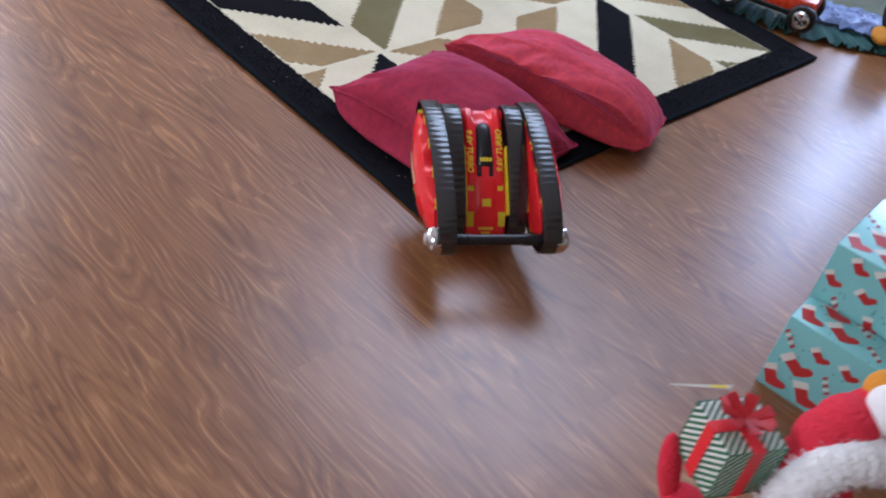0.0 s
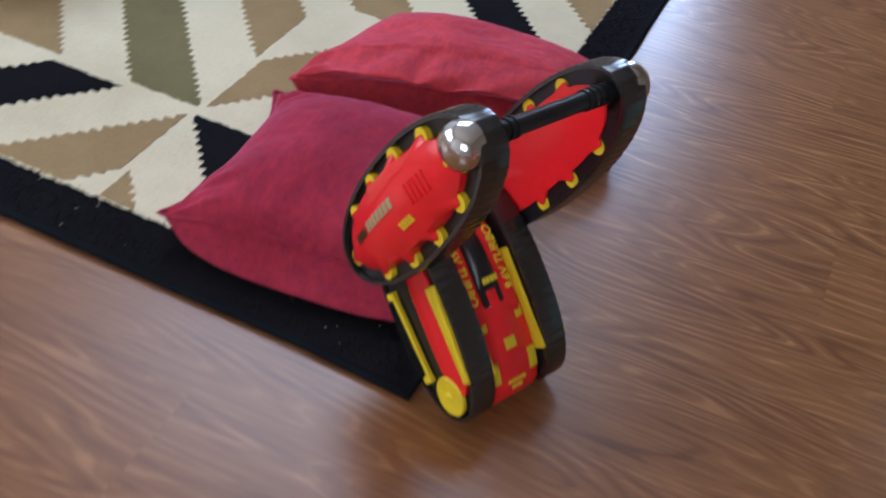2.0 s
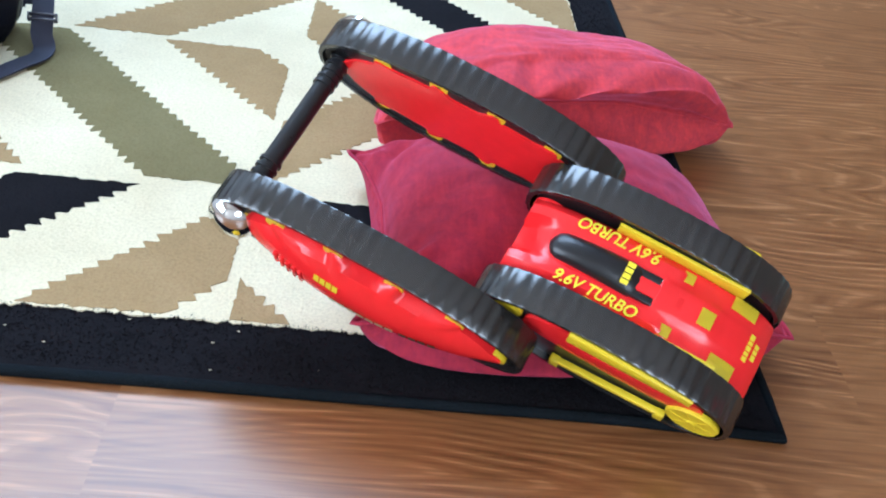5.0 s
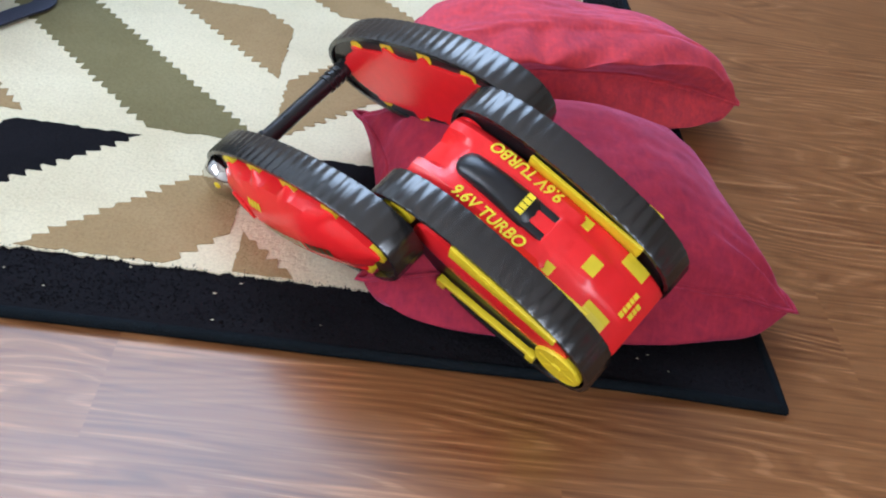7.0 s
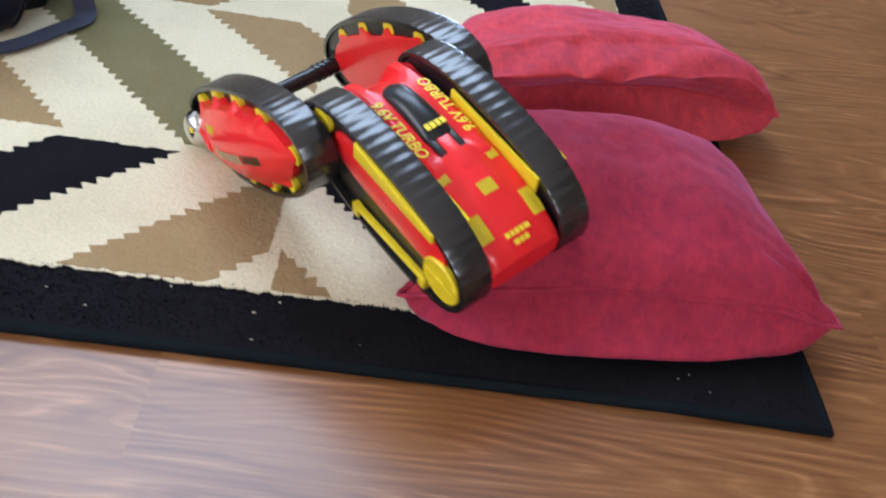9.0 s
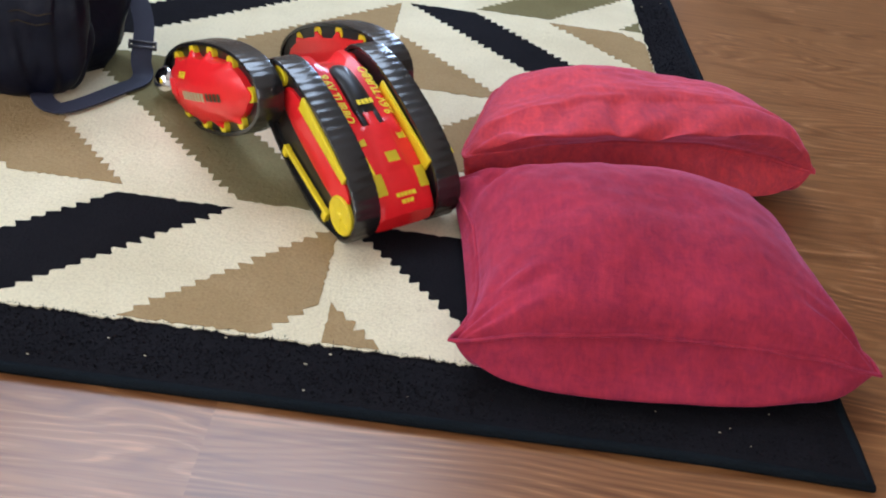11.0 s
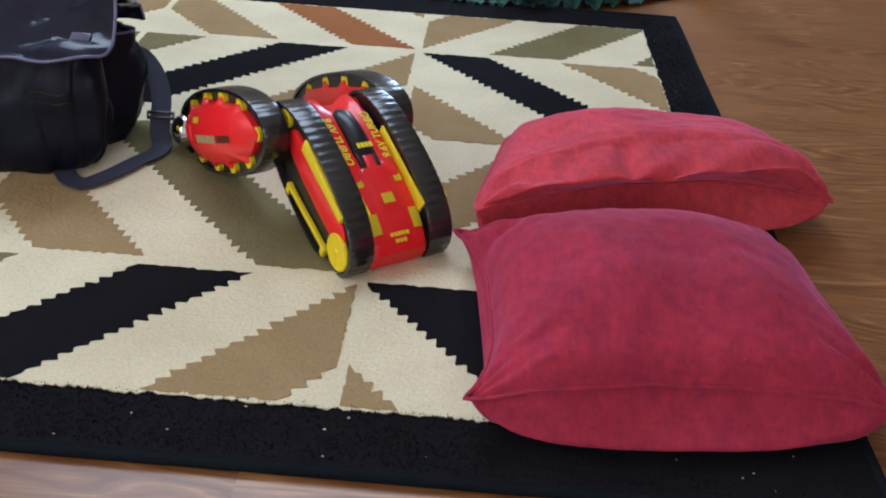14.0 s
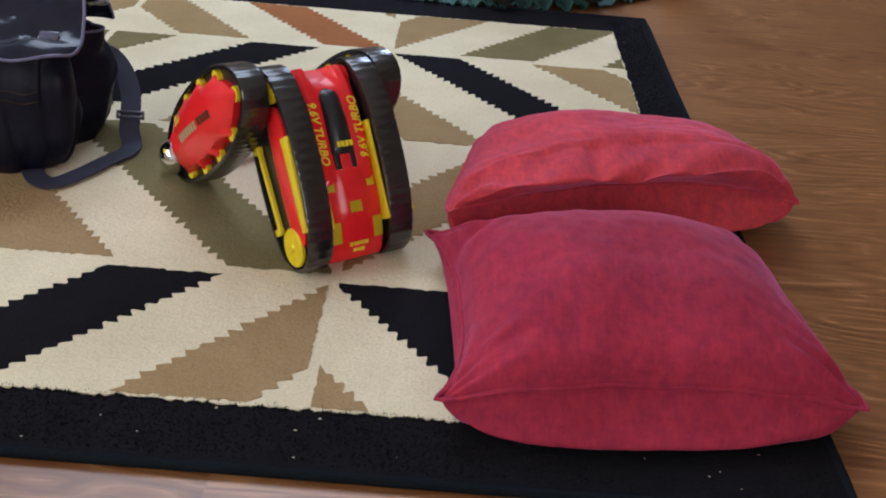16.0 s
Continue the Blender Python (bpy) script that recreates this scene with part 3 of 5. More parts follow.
pillow("pillow", ROSE_RED, [(-0.466, 0.418, 0.086), (0.098, 0.600, 0.056), (0.030, 0.765, 0.050), (-0.412, 0.745, 0.060)], 0.152, "rose red velour pillow propped against the other pillow", 2, (0.030, 0.004, 0.0, 0.004), 0.026, 0.056, 0.062, 3.3, 2.6, 0.35, [
    (-0.16, -0.92, -0.24, -0.66, 0.007, 0.05), (-0.12, -0.93, 0.14, -0.80, 0.009, 0.04), (0.30, -0.84, 0.86, -0.80, 0.010, 0.04), (-0.92, -0.75, -0.62, -0.78, 0.010, 0.05), (-0.55, -0.85, -0.44, -0.62, 0.004, 0.06)])


# ---- tracked toy vehicle ----
def oval(yc, zc, a, b, n, count):
    """Points of a superellipse in the y z plane, with even steps along its length."""
    raw = []
    for i in range(720):
        t = 2 * math.pi * i / 720
        c, s = math.cos(t), math.sin(t)
        raw.append((yc + a * math.copysign(abs(c) ** (2 / n), c), zc + b * math.copysign(abs(s) ** (2 / n), s)))
    cum = [0.0]
    for p, q in zip(raw, raw[1:] + raw[:1]):
        cum.append(cum[-1] + math.dist(p, q))
    out, k = [], 0
    for i in range(count):
        want = cum[-1] * i / count
        while cum[k + 1] < want:
            k += 1
        f = (want - cum[k]) / max(1e-9, cum[k + 1] - cum[k])
        p, q = raw[k], raw[(k + 1) % 720]
        out.append((p[0] + f * (q[0] - p[0]), p[1] + f * (q[1] - p[1])))
    return out


def track_mesh(x0, x1, yc, zc, a, b, n, lugs):
    """A rubber track: a closed belt with raised bars across it."""
    bm = bmesh.new()
    count = lugs * 4
    pts = oval(yc, zc, a, b, n, count)
    k3 = math.copysign(0.002, x1 - x0)
    rings = []
    for i, (y, z) in enumerate(pts):
        yn, zn = pts[(i + 1) % count]
        yp, zp = pts[i - 1]
        ty, tz = yn - yp, zn - zp
        k = math.hypot(ty, tz)
        ny, nz = tz / k, -ty / k
        h = (0.0, -0.0001, -0.0003, -0.0010)[i % 4]
        ring = []
        for x, dep in ((x0, -0.006), (x0, h - 0.0008), (x0 + k3, h), (x1 - k3, h), (x1, h - 0.0008), (x1, -0.006)):
            ring.append(bm.verts.new((x, y + ny * dep, z + nz * dep)))
        rings.append(ring)
    for p, q in zip(rings, rings[1:] + rings[:1]):
        for j in range(6):
            bm.faces.new((p[j], p[(j + 1) % 6], q[(j + 1) % 6], q[j]))
    return bm


BODY = dict(yc=-0.106, zc=0.004, a=0.141, b=0.068, n=2.35)
ARM = dict(yc=0.132, zc=0.0, a=0.178, b=0.067, n=2.2)


def oval_plate(x0, x1, yc, zc, a, b, n, k=1.0, bulge=0.0, count=64, notch=0):
    """A plate with an oval outline between x0 and x1; bulge domes its x1 face."""
    bm = bmesh.new()
    pts = plain = oval(yc, zc, a * k, b * k, n, count)
    if notch:
        cut = []
        for i, (y, z) in enumerate(pts):
            # pointed tabs that reach out to the belt between the rollers
            tab = max(0.0, math.cos(2 * math.pi * notch * i / count)) ** 2.2
            out = math.hypot(y - yc, z - zc)
            s = 1 - 0.0115 * (1 - tab) / out
            cut.append((yc + (y - yc) * s, zc + (z - zc) * s))
        pts = cut
    rings = [[bm.verts.new((x0, y, z)) for y, z in pts]]
    steps = [1.0, 0.93, 0.8, 0.6, 0.4, 0.2] if bulge else [1.0]
    for s in steps:
        x = x1 + bulge * (1 - s * s)
        f = 1.0 if s == 1.0 else 0.75 if s > 0.9 else 0.0
        rings.append([bm.verts.new((x, yc + (py + (y - py) * f - yc) * s, zc + (pz + (z - pz) * f - zc) * s)) for (y, z), (py, pz) in zip(pts, plain)])
    for p, q in zip(rings, rings[1:]):
        for i in range(count):
            bm.faces.new((p[i], p[(i + 1) % count], q[(i + 1) % count], q[i]))
    bm.faces.new(rings[0])
    bm.faces.new(rings[-1])
    return bm


def body_top(y):
    """Height of the red shell's top along the vehicle."""
    k = (y - BODY["yc"]) / (BODY["a"] * 1.0)
    return BODY["zc"] + 0.046 * max(0.0, 1 - abs(k) ** 2.8) ** (1 / 2.2)


def decal_bars(parent, name, m, widths, height, mat, gap=0.002):
    """A line of plain bars that stands in for lettering."""
    bm = bmesh.new()
    x = -(sum(widths) + gap * (len(widths) - 1)) / 2
    for w in widths:
        box(bm, x, x + w, -height / 2, height / 2, 0, 0.0006)
        x += w + gap
    ob = part(name, bm, mat, parent, smooth=0)
    ob.matrix_basis = m
    return tagged(ob, kind="stuff")


def lettering(parent, text, m, size, mat, sag=None):
    curve = bpy.data.curves.new("lettering", "FONT")
    curve.body, curve.size, curve.extrude, curve.shear = text, size, 0.0003, 0.25
    curve.align_x, curve.align_y, curve.offset = "CENTER", "CENTER", 0.0003
    tmp = bpy.data.objects.new("lettering", curve)
    scene.collection.objects.link(tmp)
    bpy.context.view_layer.update()
    me = bpy.data.meshes.new_from_object(tmp)
    bpy.data.objects.remove(tmp)
    me.transform(m)
    if sag:
        for v in me.vertices:
            v.co.z += sag(v.co.y)
    me.materials.clear()
    me.materials.append(mat)
    ob = new("lettering", me)
    ob.parent = parent
    ob["label"] = "yellow slanted lettering"
    return ob


def dome(y, z):
    """How far the paddle's outer shell stands out at a place on it."""
    r = (abs((y - 0.128) / 0.152) ** 2.1 + abs(z / 0.055) ** 2.1) ** (1 / 2.1)
    return 0.116 + 0.024 * (1 - r * r)


def build_toy():
    toy = thing("toy_vehicle", "red and yellow radio controlled toy with black rubber tracks", "toy vehicle", Matrix())
    # centre shell
    bm = bmesh.new()
    n = 40
    stations = []
    for i in range(n + 1):
        y = -0.243 + (0.022 + 0.243) * i / n
        top = body_top(y)
        low = BODY["zc"] - 0.052 * max(0.0, 1 - abs((y - BODY["yc"]) / BODY["a"]) ** 2.6) ** (1 / 2.3)
        # raised ribs each side of a sunken middle, and two knuckles at the hinge
        mid = 0.005 if -0.185 < y < -0.12 else (0.002 if y < -0.12 else -0.001)
        rib = 0.003 if y > -0.14 else 0.0
        dip = 0.016 * max(0.0, min(1.0, (y + 0.012) / 0.028))
        prof = [(-0.041, low + 0.004), (-0.041, top - 0.008), (-0.037, top - 0.002), (-0.030, top + rib), (-0.021, top + rib * 0.6), (-0.016, top + mid * 0.6 - dip * 0.6), (-0.012, top + mid - dip), (0.012, top + mid - dip), (0.016, top + mid * 0.6 - dip * 0.6), (0.021, top + rib * 0.6), (0.030, top + rib), (0.037, top - 0.002), (0.041, top - 0.008), (0.041, low + 0.004), (0.030, low), (-0.030, low)]
        stations.append([bm.verts.new((x, y, z)) for x, z in prof])
    for p, q in zip(stations, stations[1:]):
        for j in range(16):
            bm.faces.new((p[j], p[(j + 1) % 16], q[(j + 1) % 16], q[j]))
    bm.faces.new(stations[0]), bm.faces.new(stations[-1])
    part("body_shell", bm, RED, toy, "glossy red plastic body shell", 35)
    # hinge barrels
    for s in (-1, 1):
        bm = bmesh.new()
        cylinder(bm, pose(s * 0.030, 0.004, 0.012) @ AXIS_X, 0.020, 0.020, 0.024, 24)
        part("hinge_barrel", bm, RED, toy, smooth=35)
    # canopy
    bm = bmesh.new()
    bmesh.ops.create_uvsphere(bm, u_segments=28, v_segments=14, radius=1)
    for v in bm.verts:
        y = -0.060 + v.co.y * 0.050
        wide = 0.0155 / max(0.55, math.sqrt(1 - min(0.7, v.co.y ** 2))) * (1 - 0.12 * v.co.y)
        v.co = Vector((v.co.x * wide, y, body_top(y) - 0.002 + max(-0.2, v.co.z) * 0.013))
    part("canopy", bm, BLACK, toy, "smoked black canopy", 60)
    for s in (-1, 1):
        bm = bmesh.new()
        box(bm, s * 0.011 - 0.004, s * 0.011 + 0.004, -0.130, -0.095, 0.040, 0.0535, 0.002)
        part("canopy_fork", bm, BLACK, toy, smooth=35)
    bm = bmesh.new()
    box(bm, -0.0075, 0.0075, -0.150, -0.100, 0.040, 0.0545, 0.002)
    part("spine", bm, RED, toy, smooth=35)
    # side frames, tracks, bars, hub discs
    for s in (-1, 1):
        bm = track_mesh(s * 0.0425, s * 0.0765, lugs=50, **BODY)
        part("track", bm, RUBBER, toy, "black rubber track with cross bars", 30)
        bm = oval_plate(s * 0.044, s * 0.070, k=0.93, **BODY)
        part("side_frame", bm, BLACK, toy, smooth=35)
        bm = oval_plate(s * 0.070, s * 0.0735, yc=-0.118, zc=0.022, a=0.095, b=0.026, n=3.0, bulge=s * 0.003)
        part("side_panel", bm, RED, toy, "red side panel", 35)
        for name, (ya, za), (yb, zb), hgt, xo in (("side_bar", (-0.068, 0.049), (-0.195, 0.053), 0.013, 0.0775), ("lower_rail", (-0.070, -0.041), (-0.186, -0.030), 0.007, 0.0765)):
            bm = bmesh.new()
            length = math.hypot(yb - ya, zb - za)
            box(bm, -0.0035, 0.0035, -length / 2, length / 2, -hgt / 2, hgt / 2, 0.0015)
            if name == "side_bar":
                # a wedge, deeper towards the nose
                for v in bm.verts:
                    if v.co.z > 0:
                        v.co.z += 0.009 * (0.5 + v.co.y / length)
            else:
                for end in (-1, 1):
                    box(bm, -0.0040, 0.0040, end * length / 2 - 0.005, end * length / 2 + 0.005, -0.013, 0.004, 0.0012)
            transform_new(bm, set(), Matrix.Translation((s * (xo - 0.0015), (ya + yb) / 2, (za + zb) / 2)) @ Matrix.Rotation(math.atan2(zb - za, yb - ya) + math.pi, 4, "X"))
            part(name, bm, YELLOW, toy, "yellow plastic bar", 35)
        bm = bmesh.new()
        box(bm, s * 0.0405 - 0.002, s * 0.0405 + 0.002, -0.200, -0.062, 0.036, 0.0605, 0.0015)
        part("inner_bar", bm, YELLOW, toy, "yellow plastic bar beside the shell", 35)
        bm = bmesh.new()
        lathe(bm, [(0.0268, 0.0), (0.0272, 0.004), (0.0255, 0.0062), (0.020, 0.0055), (0.006, 0.0060), (0.0045, 0.0075), (0.001, 0.0078)], Matrix.Translation((s * 0.0715, -0.2114, 0.0)) @ (AXIS_X if s > 0 else Matrix.Rotation(radians(-90), 4, "Y")), 32)
        disc = part("hub_disc", bm, YELLOW, toy, "yellow hub disc", 35)
        bm = bmesh.new()
        for k in range(6):
            v0 = set(bm.verts)
            box(bm, -0.0005, 0.0005, 0.006, 0.022, -0.0008, 0.0008)
            transform_new(bm, v0, Matrix.Translation((s * 0.0772, -0.2114, 0)) @ Matrix.Rotation(math.pi * k / 3, 4, "X"))
        part("spoke", bm, YELLOW, disc, smooth=0)
        for y, z in ((0.004, 0.024), (0.012, -0.010), (-0.006, 0.048)):
            bm = bmesh.new()
            cylinder(bm, Matrix.Translation((s * 0.060, y, z * 0.7)) @ AXIS_X, 0.014, 0.014, 0.030, 20)
            part("roller", bm, YELLOW, toy, "yellow track roller", 35)
    # printed marks on the shell
    for x, y, w, h in ((0, -0.1743, 0.017, 0.015), (-0.0305, -0.2058, 0.014, 0.028), (0.0305, -0.2058, 0.014, 0.028), (-0.0285, -0.144, 0.011, 0.012), (0.0285, -0.144, 0.011, 0.012)):
        bm = bmesh.new()
        m = 6
        rows = []
        for i in range(m + 1):
            yy = y - h / 2 + h * i / m
            rows.append([bm.verts.new((xx, yy, body_top(yy) + (0.0055 if x == 0 else 0.0012) + (-0.0018 * max(0, (abs(xx) - 0.030) / 0.008) if x else 0))) for xx in (x - w / 2, x, x + w / 2)])
        for p, q in zip(rows, rows[1:]):
            for j in range(2):
                bm.faces.new((p[j], p[j + 1], q[j + 1], q[j]))
        bmesh.ops.solidify(bm, geom=bm.faces[:], thickness=0.0005)
        part("yellow_mark", bm, DECAL_YELLOW, toy, smooth=0)
    decal_bars(toy, "maker_mark", pose(0, -0.0895, body_top(-0.09) + 0.0105, 0, 0, 180), [0.005, 0.005, 0.005, 0.005], 0.008, DECAL_YELLOW, 0.0012)
    for k, ws in enumerate(([0.006, 0.004, 0.005, 0.004, 0.005], [0.005, 0.004, 0.006])):
        y = -0.2235 - 0.008 * k
        slope = math.degrees(math.atan2(body_top(y + 0.004) - body_top(y - 0.004), 0.008))
        decal_bars(toy, "model_mark", pose(0, y, body_top(y) + 0.0026, slope, 0, 0) @ pose(0, 0, 0, 0, 0, 180), ws, 0.0055, DECAL_YELLOW, 0.0012)
    for s in (-1, 1):
        turn = Matrix.Translation((s * 0.0290, -0.070, 0.0036)) @ Matrix.Rotation(radians(90 * s), 4, "Z")
        lettering(toy, "9.6V TURBO", turn, 0.0160, DECAL_YELLOW, body_top)

    # flipping arms: an axle that carries a tracked paddle at each end
    bm = bmesh.new()
    cylinder(bm, Matrix.Translation((0, 0.2832, 0)) @ AXIS_X, 0.0105, 0.0105, 0.180, 24)
    for s in (-1, 1):
        for k in range(5):
            cylinder(bm, Matrix.Translation((s * (0.050 + 0.008 * k), 0.2832, 0)) @ AXIS_X, 0.0125, 0.0125, 0.0035, 24)
        cylinder(bm, Matrix.Translation((s * 0.088, 0.2832, 0)) @ AXIS_X, 0.020, 0.020, 0.010, 24)
    arms = part("flip_arm", bm, BLACK, toy, "black ribbed axle joining two tracked paddles", 35)
    for s in (-1, 1):
        bm = track_mesh(s * 0.0795, s * 0.1145, lugs=58, **ARM)
        part("track", bm, RUBBER, arms, "black rubber track with cross bars", 30)
        bm = oval_plate(s * 0.083, s * 0.107, k=0.945, **ARM)
        part("paddle_frame", bm, BLACK, arms, smooth=35)
        bm = oval_plate(s * 0.095, s * 0.116, yc=0.128, zc=0, a=0.152, b=0.055, n=2.1, bulge=s * 0.024, count=200, notch=10)
        part("outer_shell", bm, RED, arms, "domed red paddle shell", 35)
        bm = oval_plate(s * 0.087, s * 0.0800, yc=0.132, zc=0, a=0.155, b=0.054, n=2.2, bulge=s * -0.001, count=200, notch=10)
        part("inner_shell", bm, RED, arms, "flat red inner paddle shell", 35)
        ring = oval(0.130, 0, 0.150, 0.053, 2.1, 200)
        for k in range(10):
            y, z = ring[20 * k]
            if math.hypot(y - 0.2832, z) < 0.03:
                continue
            bm = bmesh.new()
            cylinder(bm, Matrix.Translation((s * 0.0980, y * 0.985 + 0.002, z * 0.985)) @ AXIS_X, 0.0105, 0.0105, 0.0325, 20)
            roller = part("roller", bm, YELLOW, arms, "yellow track roller", 35)
            bm = bmesh.new()
            cylinder(bm, Matrix.Translation((s * 0.0980, y * 0.985 + 0.002, z * 0.985)) @ AXIS_X, 0.0026, 0.0026, 0.0335, 10)
            part("pin", bm, BLACK, roller, smooth=35)
        bm = bmesh.new()
        cap = [(0.0275, -0.004), (0.0280, 0.002), (0.0270, 0.009), (0.0235, 0.016), (0.017, 0.0215), (0.009, 0.0245), (0.001, 0.0255)]
        lathe(bm, cap, Matrix.Translation((s * 0.1100, 0.2832, 0)) @ (AXIS_X if s > 0 else Matrix.Rotation(radians(-90), 4, "Y")), 32)
        part("hub_cap", bm, CHROME, arms, "domed chrome hub cap", 60)
        bm = bmesh.new()
        bmesh.ops.create_uvsphere(bm, u_segments=14, v_segments=8, radius=0.0055, matrix=Matrix.Translation((s * 0.1300, 0.270, 0.006)) @ Matrix.Diagonal((0.5, 1, 1, 1)))
        part("cap_dot", bm, YELLOW, arms, "yellow dot on the cap", 60)
        # raised ribs and bars of lettering on the outer shell
        bm = bmesh.new()
        for k in range(5):
            y0, face = 0.188 + k * 0.008, dome(0.190 + k * 0.008, 0.006)
            box(bm, s * face - 0.0022, s * face + 0.0022, y0, y0 + 0.004, -0.010, 0.014, 0.001)
        part("rib", bm, RED, arms, smooth=35)
        for count, step, wide, y, z, hgt, mat in ((7, 0.0108, 0.0086, 0.120, -0.006, 0.012, DECAL_WHITE), (4, 0.0100, 0.0076, 0.058, -0.005, 0.011, DECAL_DARK), (4, 0.0072, 0.0060, 0.160, 0.022, 0.009, DECAL_YELLOW)):
            bm = bmesh.new()
            for k in range(count):
                yk = y + (k - (count - 1) / 2) * step
                rows = [[bm.verts.new((s * (dome(yy, zz) + 0.0007), yy, zz)) for yy in (yk - wide / 2, yk, yk + wide / 2)] for zz in (z - hgt / 2, z, z + hgt / 2)]
                for p, q in zip(rows, rows[1:]):
                    for j in range(2):
                        bm.faces.new((p[j], p[j + 1], q[j + 1], q[j]))
            bmesh.ops.solidify(bm, geom=bm.faces[:], thickness=0.0004)
            tagged(part("word_mark", bm, mat, arms, smooth=0), kind="stuff")
    # the whole toy is a little wider than its drawing
    for ob in toy.children_recursive:
        if ob.matrix_basis == Matrix():
            ob.data.transform(Matrix.Diagonal((1.05, 1, 1, 1)))
    return toy, arms


toy, arms = build_toy()


# ---- shoulder bag on the rug ----
def sweep(bm, loop, r):
    """A round cord along a list of points."""
    rings = []
    for i, p in enumerate(loop):
        dirn = (loop[min(i + 1, len(loop) - 1)] - loop[max(0, i - 1)]).normalized()
        side = dirn.cross(Vector((0.1, 0.2, 1))).normalized()
        up = side.cross(dirn)
        rings.append([bm.verts.new(p + side * r * math.cos(math.pi / 3 * q) + up * r * math.sin(math.pi / 3 * q)) for q in range(6)])
    for p, q in zip(rings, rings[1:]):
        for j in range(6):
            bm.faces.new((p[j], p[(j + 1) % 6], q[(j + 1) % 6], q[j]))


def spline(path, steps=6):
    fine = []
    for i in range(len(path) - 1):
        p0, p1, p2, p3 = path[max(0, i - 1)], path[i], path[i + 1], path[min(len(path) - 1, i + 2)]
        for k in range(steps):
            t = k / steps
            fine.append(0.5 * ((2 * p1) + (p2 - p0) * t + (2 * p0 - 5 * p1 + 4 * p2 - p3) * t * t + (3 * p1 - p0 - 3 * p2 + p3) * t ** 3))
    return fine + [path[-1]]


def build_bag():
    bag = thing("shoulder_bag", "black leather shoulder bag with its flap half open", "bag", pose(-1.03, 0.56, 0.012))
    w, d, h = 0.44, 0.235, 0.178
    seg, levels = 160, 24

    def wall_point(t, k):
        """A place on the bag's side: t round it from the right, k from base to rim. The gusset sinks in at the ends."""
        c, s = math.cos(t), math.sin(t)
        e = 2 / 5.5
        x, y = math.copysign(abs(c) ** e, c), math.copysign(abs(s) ** e, s)
        full = 1 + 0.05 * math.sin(math.pi * k)
        px, py, pz = -w / 2 + w / 2 * x * full, d / 2 + d / 2 * y * full, h * k
        if x > 0:
            # front compartment stands out at its base, the rear one at its rim; a deep fold lies between
            fold = math.exp(-((y - 0.10 + 0.25 * (1 - k)) / 0.30) ** 2)
            px -= 0.080 * fold * (0.25 + 0.75 * k) * max(0.0, x)
            px += (0.020 * k if y > 0.1 else -0.012 + 0.022 * k) * x
            px += 0.014 * math.exp(-((k - 0.42) / 0.2) ** 2 - ((y + 0.15) / 0.3) ** 2)
        if y < 0:
            py += 0.030 * k * -y
            py -= 0.010 * math.sin(math.pi * k) * (0.5 + noise.noise(Vector((px * 8, 1, k * 3))))
        q = noise.noise(Vector((px * 11, py * 11, pz * 9)))
        crease = (1 - abs(noise.noise(Vector((px * 15, py * 15, pz * 7 + 3))))) ** 5
        f = 1 + 0.06 * q - 0.085 * crease - 0.05 * (1 - min(1, k * 7)) ** 2
        pz += 0.006 * q * k + (0.010 * k if y < -0.3 else 0.0) - (0.020 * k * max(0.0, 1 - abs(y) / 0.35) if x > 0 else 0)
        return Vector((-w / 2 + (px + w / 2) * f, d / 2 + (py - d / 2) * f, max(0.0, pz)))

    bm = bmesh.new()
    rings = [[bm.verts.new(wall_point(2 * math.pi * j / seg, i / levels)) for j in range(seg)] for i in range(levels + 1)]
    rim = [v.co.copy() for v in rings[-1]]
    inner = [bm.verts.new((-w / 2 + (p.x + w / 2) * 0.975, d / 2 + (p.y - d / 2) * 0.96, p.z - 0.003)) for p in rim]
    deep = [bm.verts.new((v.co.x, v.co.y, 0.05)) for v in inner]
    rings += [inner, deep]
    for p, q in zip(rings, rings[1:]):
        for j in range(seg):
            bm.faces.new((p[j], p[(j + 1) % seg], q[(j + 1) % seg], q[j]))
    bm.faces.new(rings[0]), bm.faces.new(rings[-1])
    part("bag_body", bm, LEATHER, bag, "creased black leather body", 60)
    bm = bmesh.new()
    sweep(bm, [p + Vector((0, 0, 0.001)) for p in rim + rim[:1]], 0.0022)
    part("rim_piping", bm, PIPING, bag, "thin violet piping round the rim", 60)
    # zip pocket on the front
    for za in (0.126, 0.112):
        bm = bmesh.new()
        pts = []
        for i in range(30):
            t = math.pi * (1.56 + 0.13 * i / 29)
            p = wall_point(t, (za + 0.002 * math.sin(i * 0.3)) / h)
            pts.append(p + Vector((0, -0.001, 0)))
        sweep(bm, pts, 0.0011)
        part("zip", bm, ZIP_BRASS, bag, "dull brass zip of the front pocket", 60)
    # flap: a sheet from the back edge over the mouth, its rounded free corner standing off the rim
    bm = bmesh.new()
    nu, nv = 56, 40
    grid = []

    def flap_point(u, v):
        r = 0.16
        if u > 1 - r and v > 1 - r:
            a, b = (u - 1 + r) / r, (v - 1 + r) / r
            k = max(a, b) / max(1e-6, math.hypot(a, b))
            u, v = 1 - r + a * r * k, 1 - r + b * r * k
        x = -w * 1.0 + (w * 1.0 + 0.004 + 0.036 * v) * u
        y = d + 0.005 - (d + 0.022) * v
        z = h + 0.012 + 0.074 * math.sin(math.pi * min(1, v * 2.2) / 2) + 0.09 * max(0.0, 0.75 - u) - 0.058 * max(0.0, (v - 0.55) / 0.45) ** 1.5
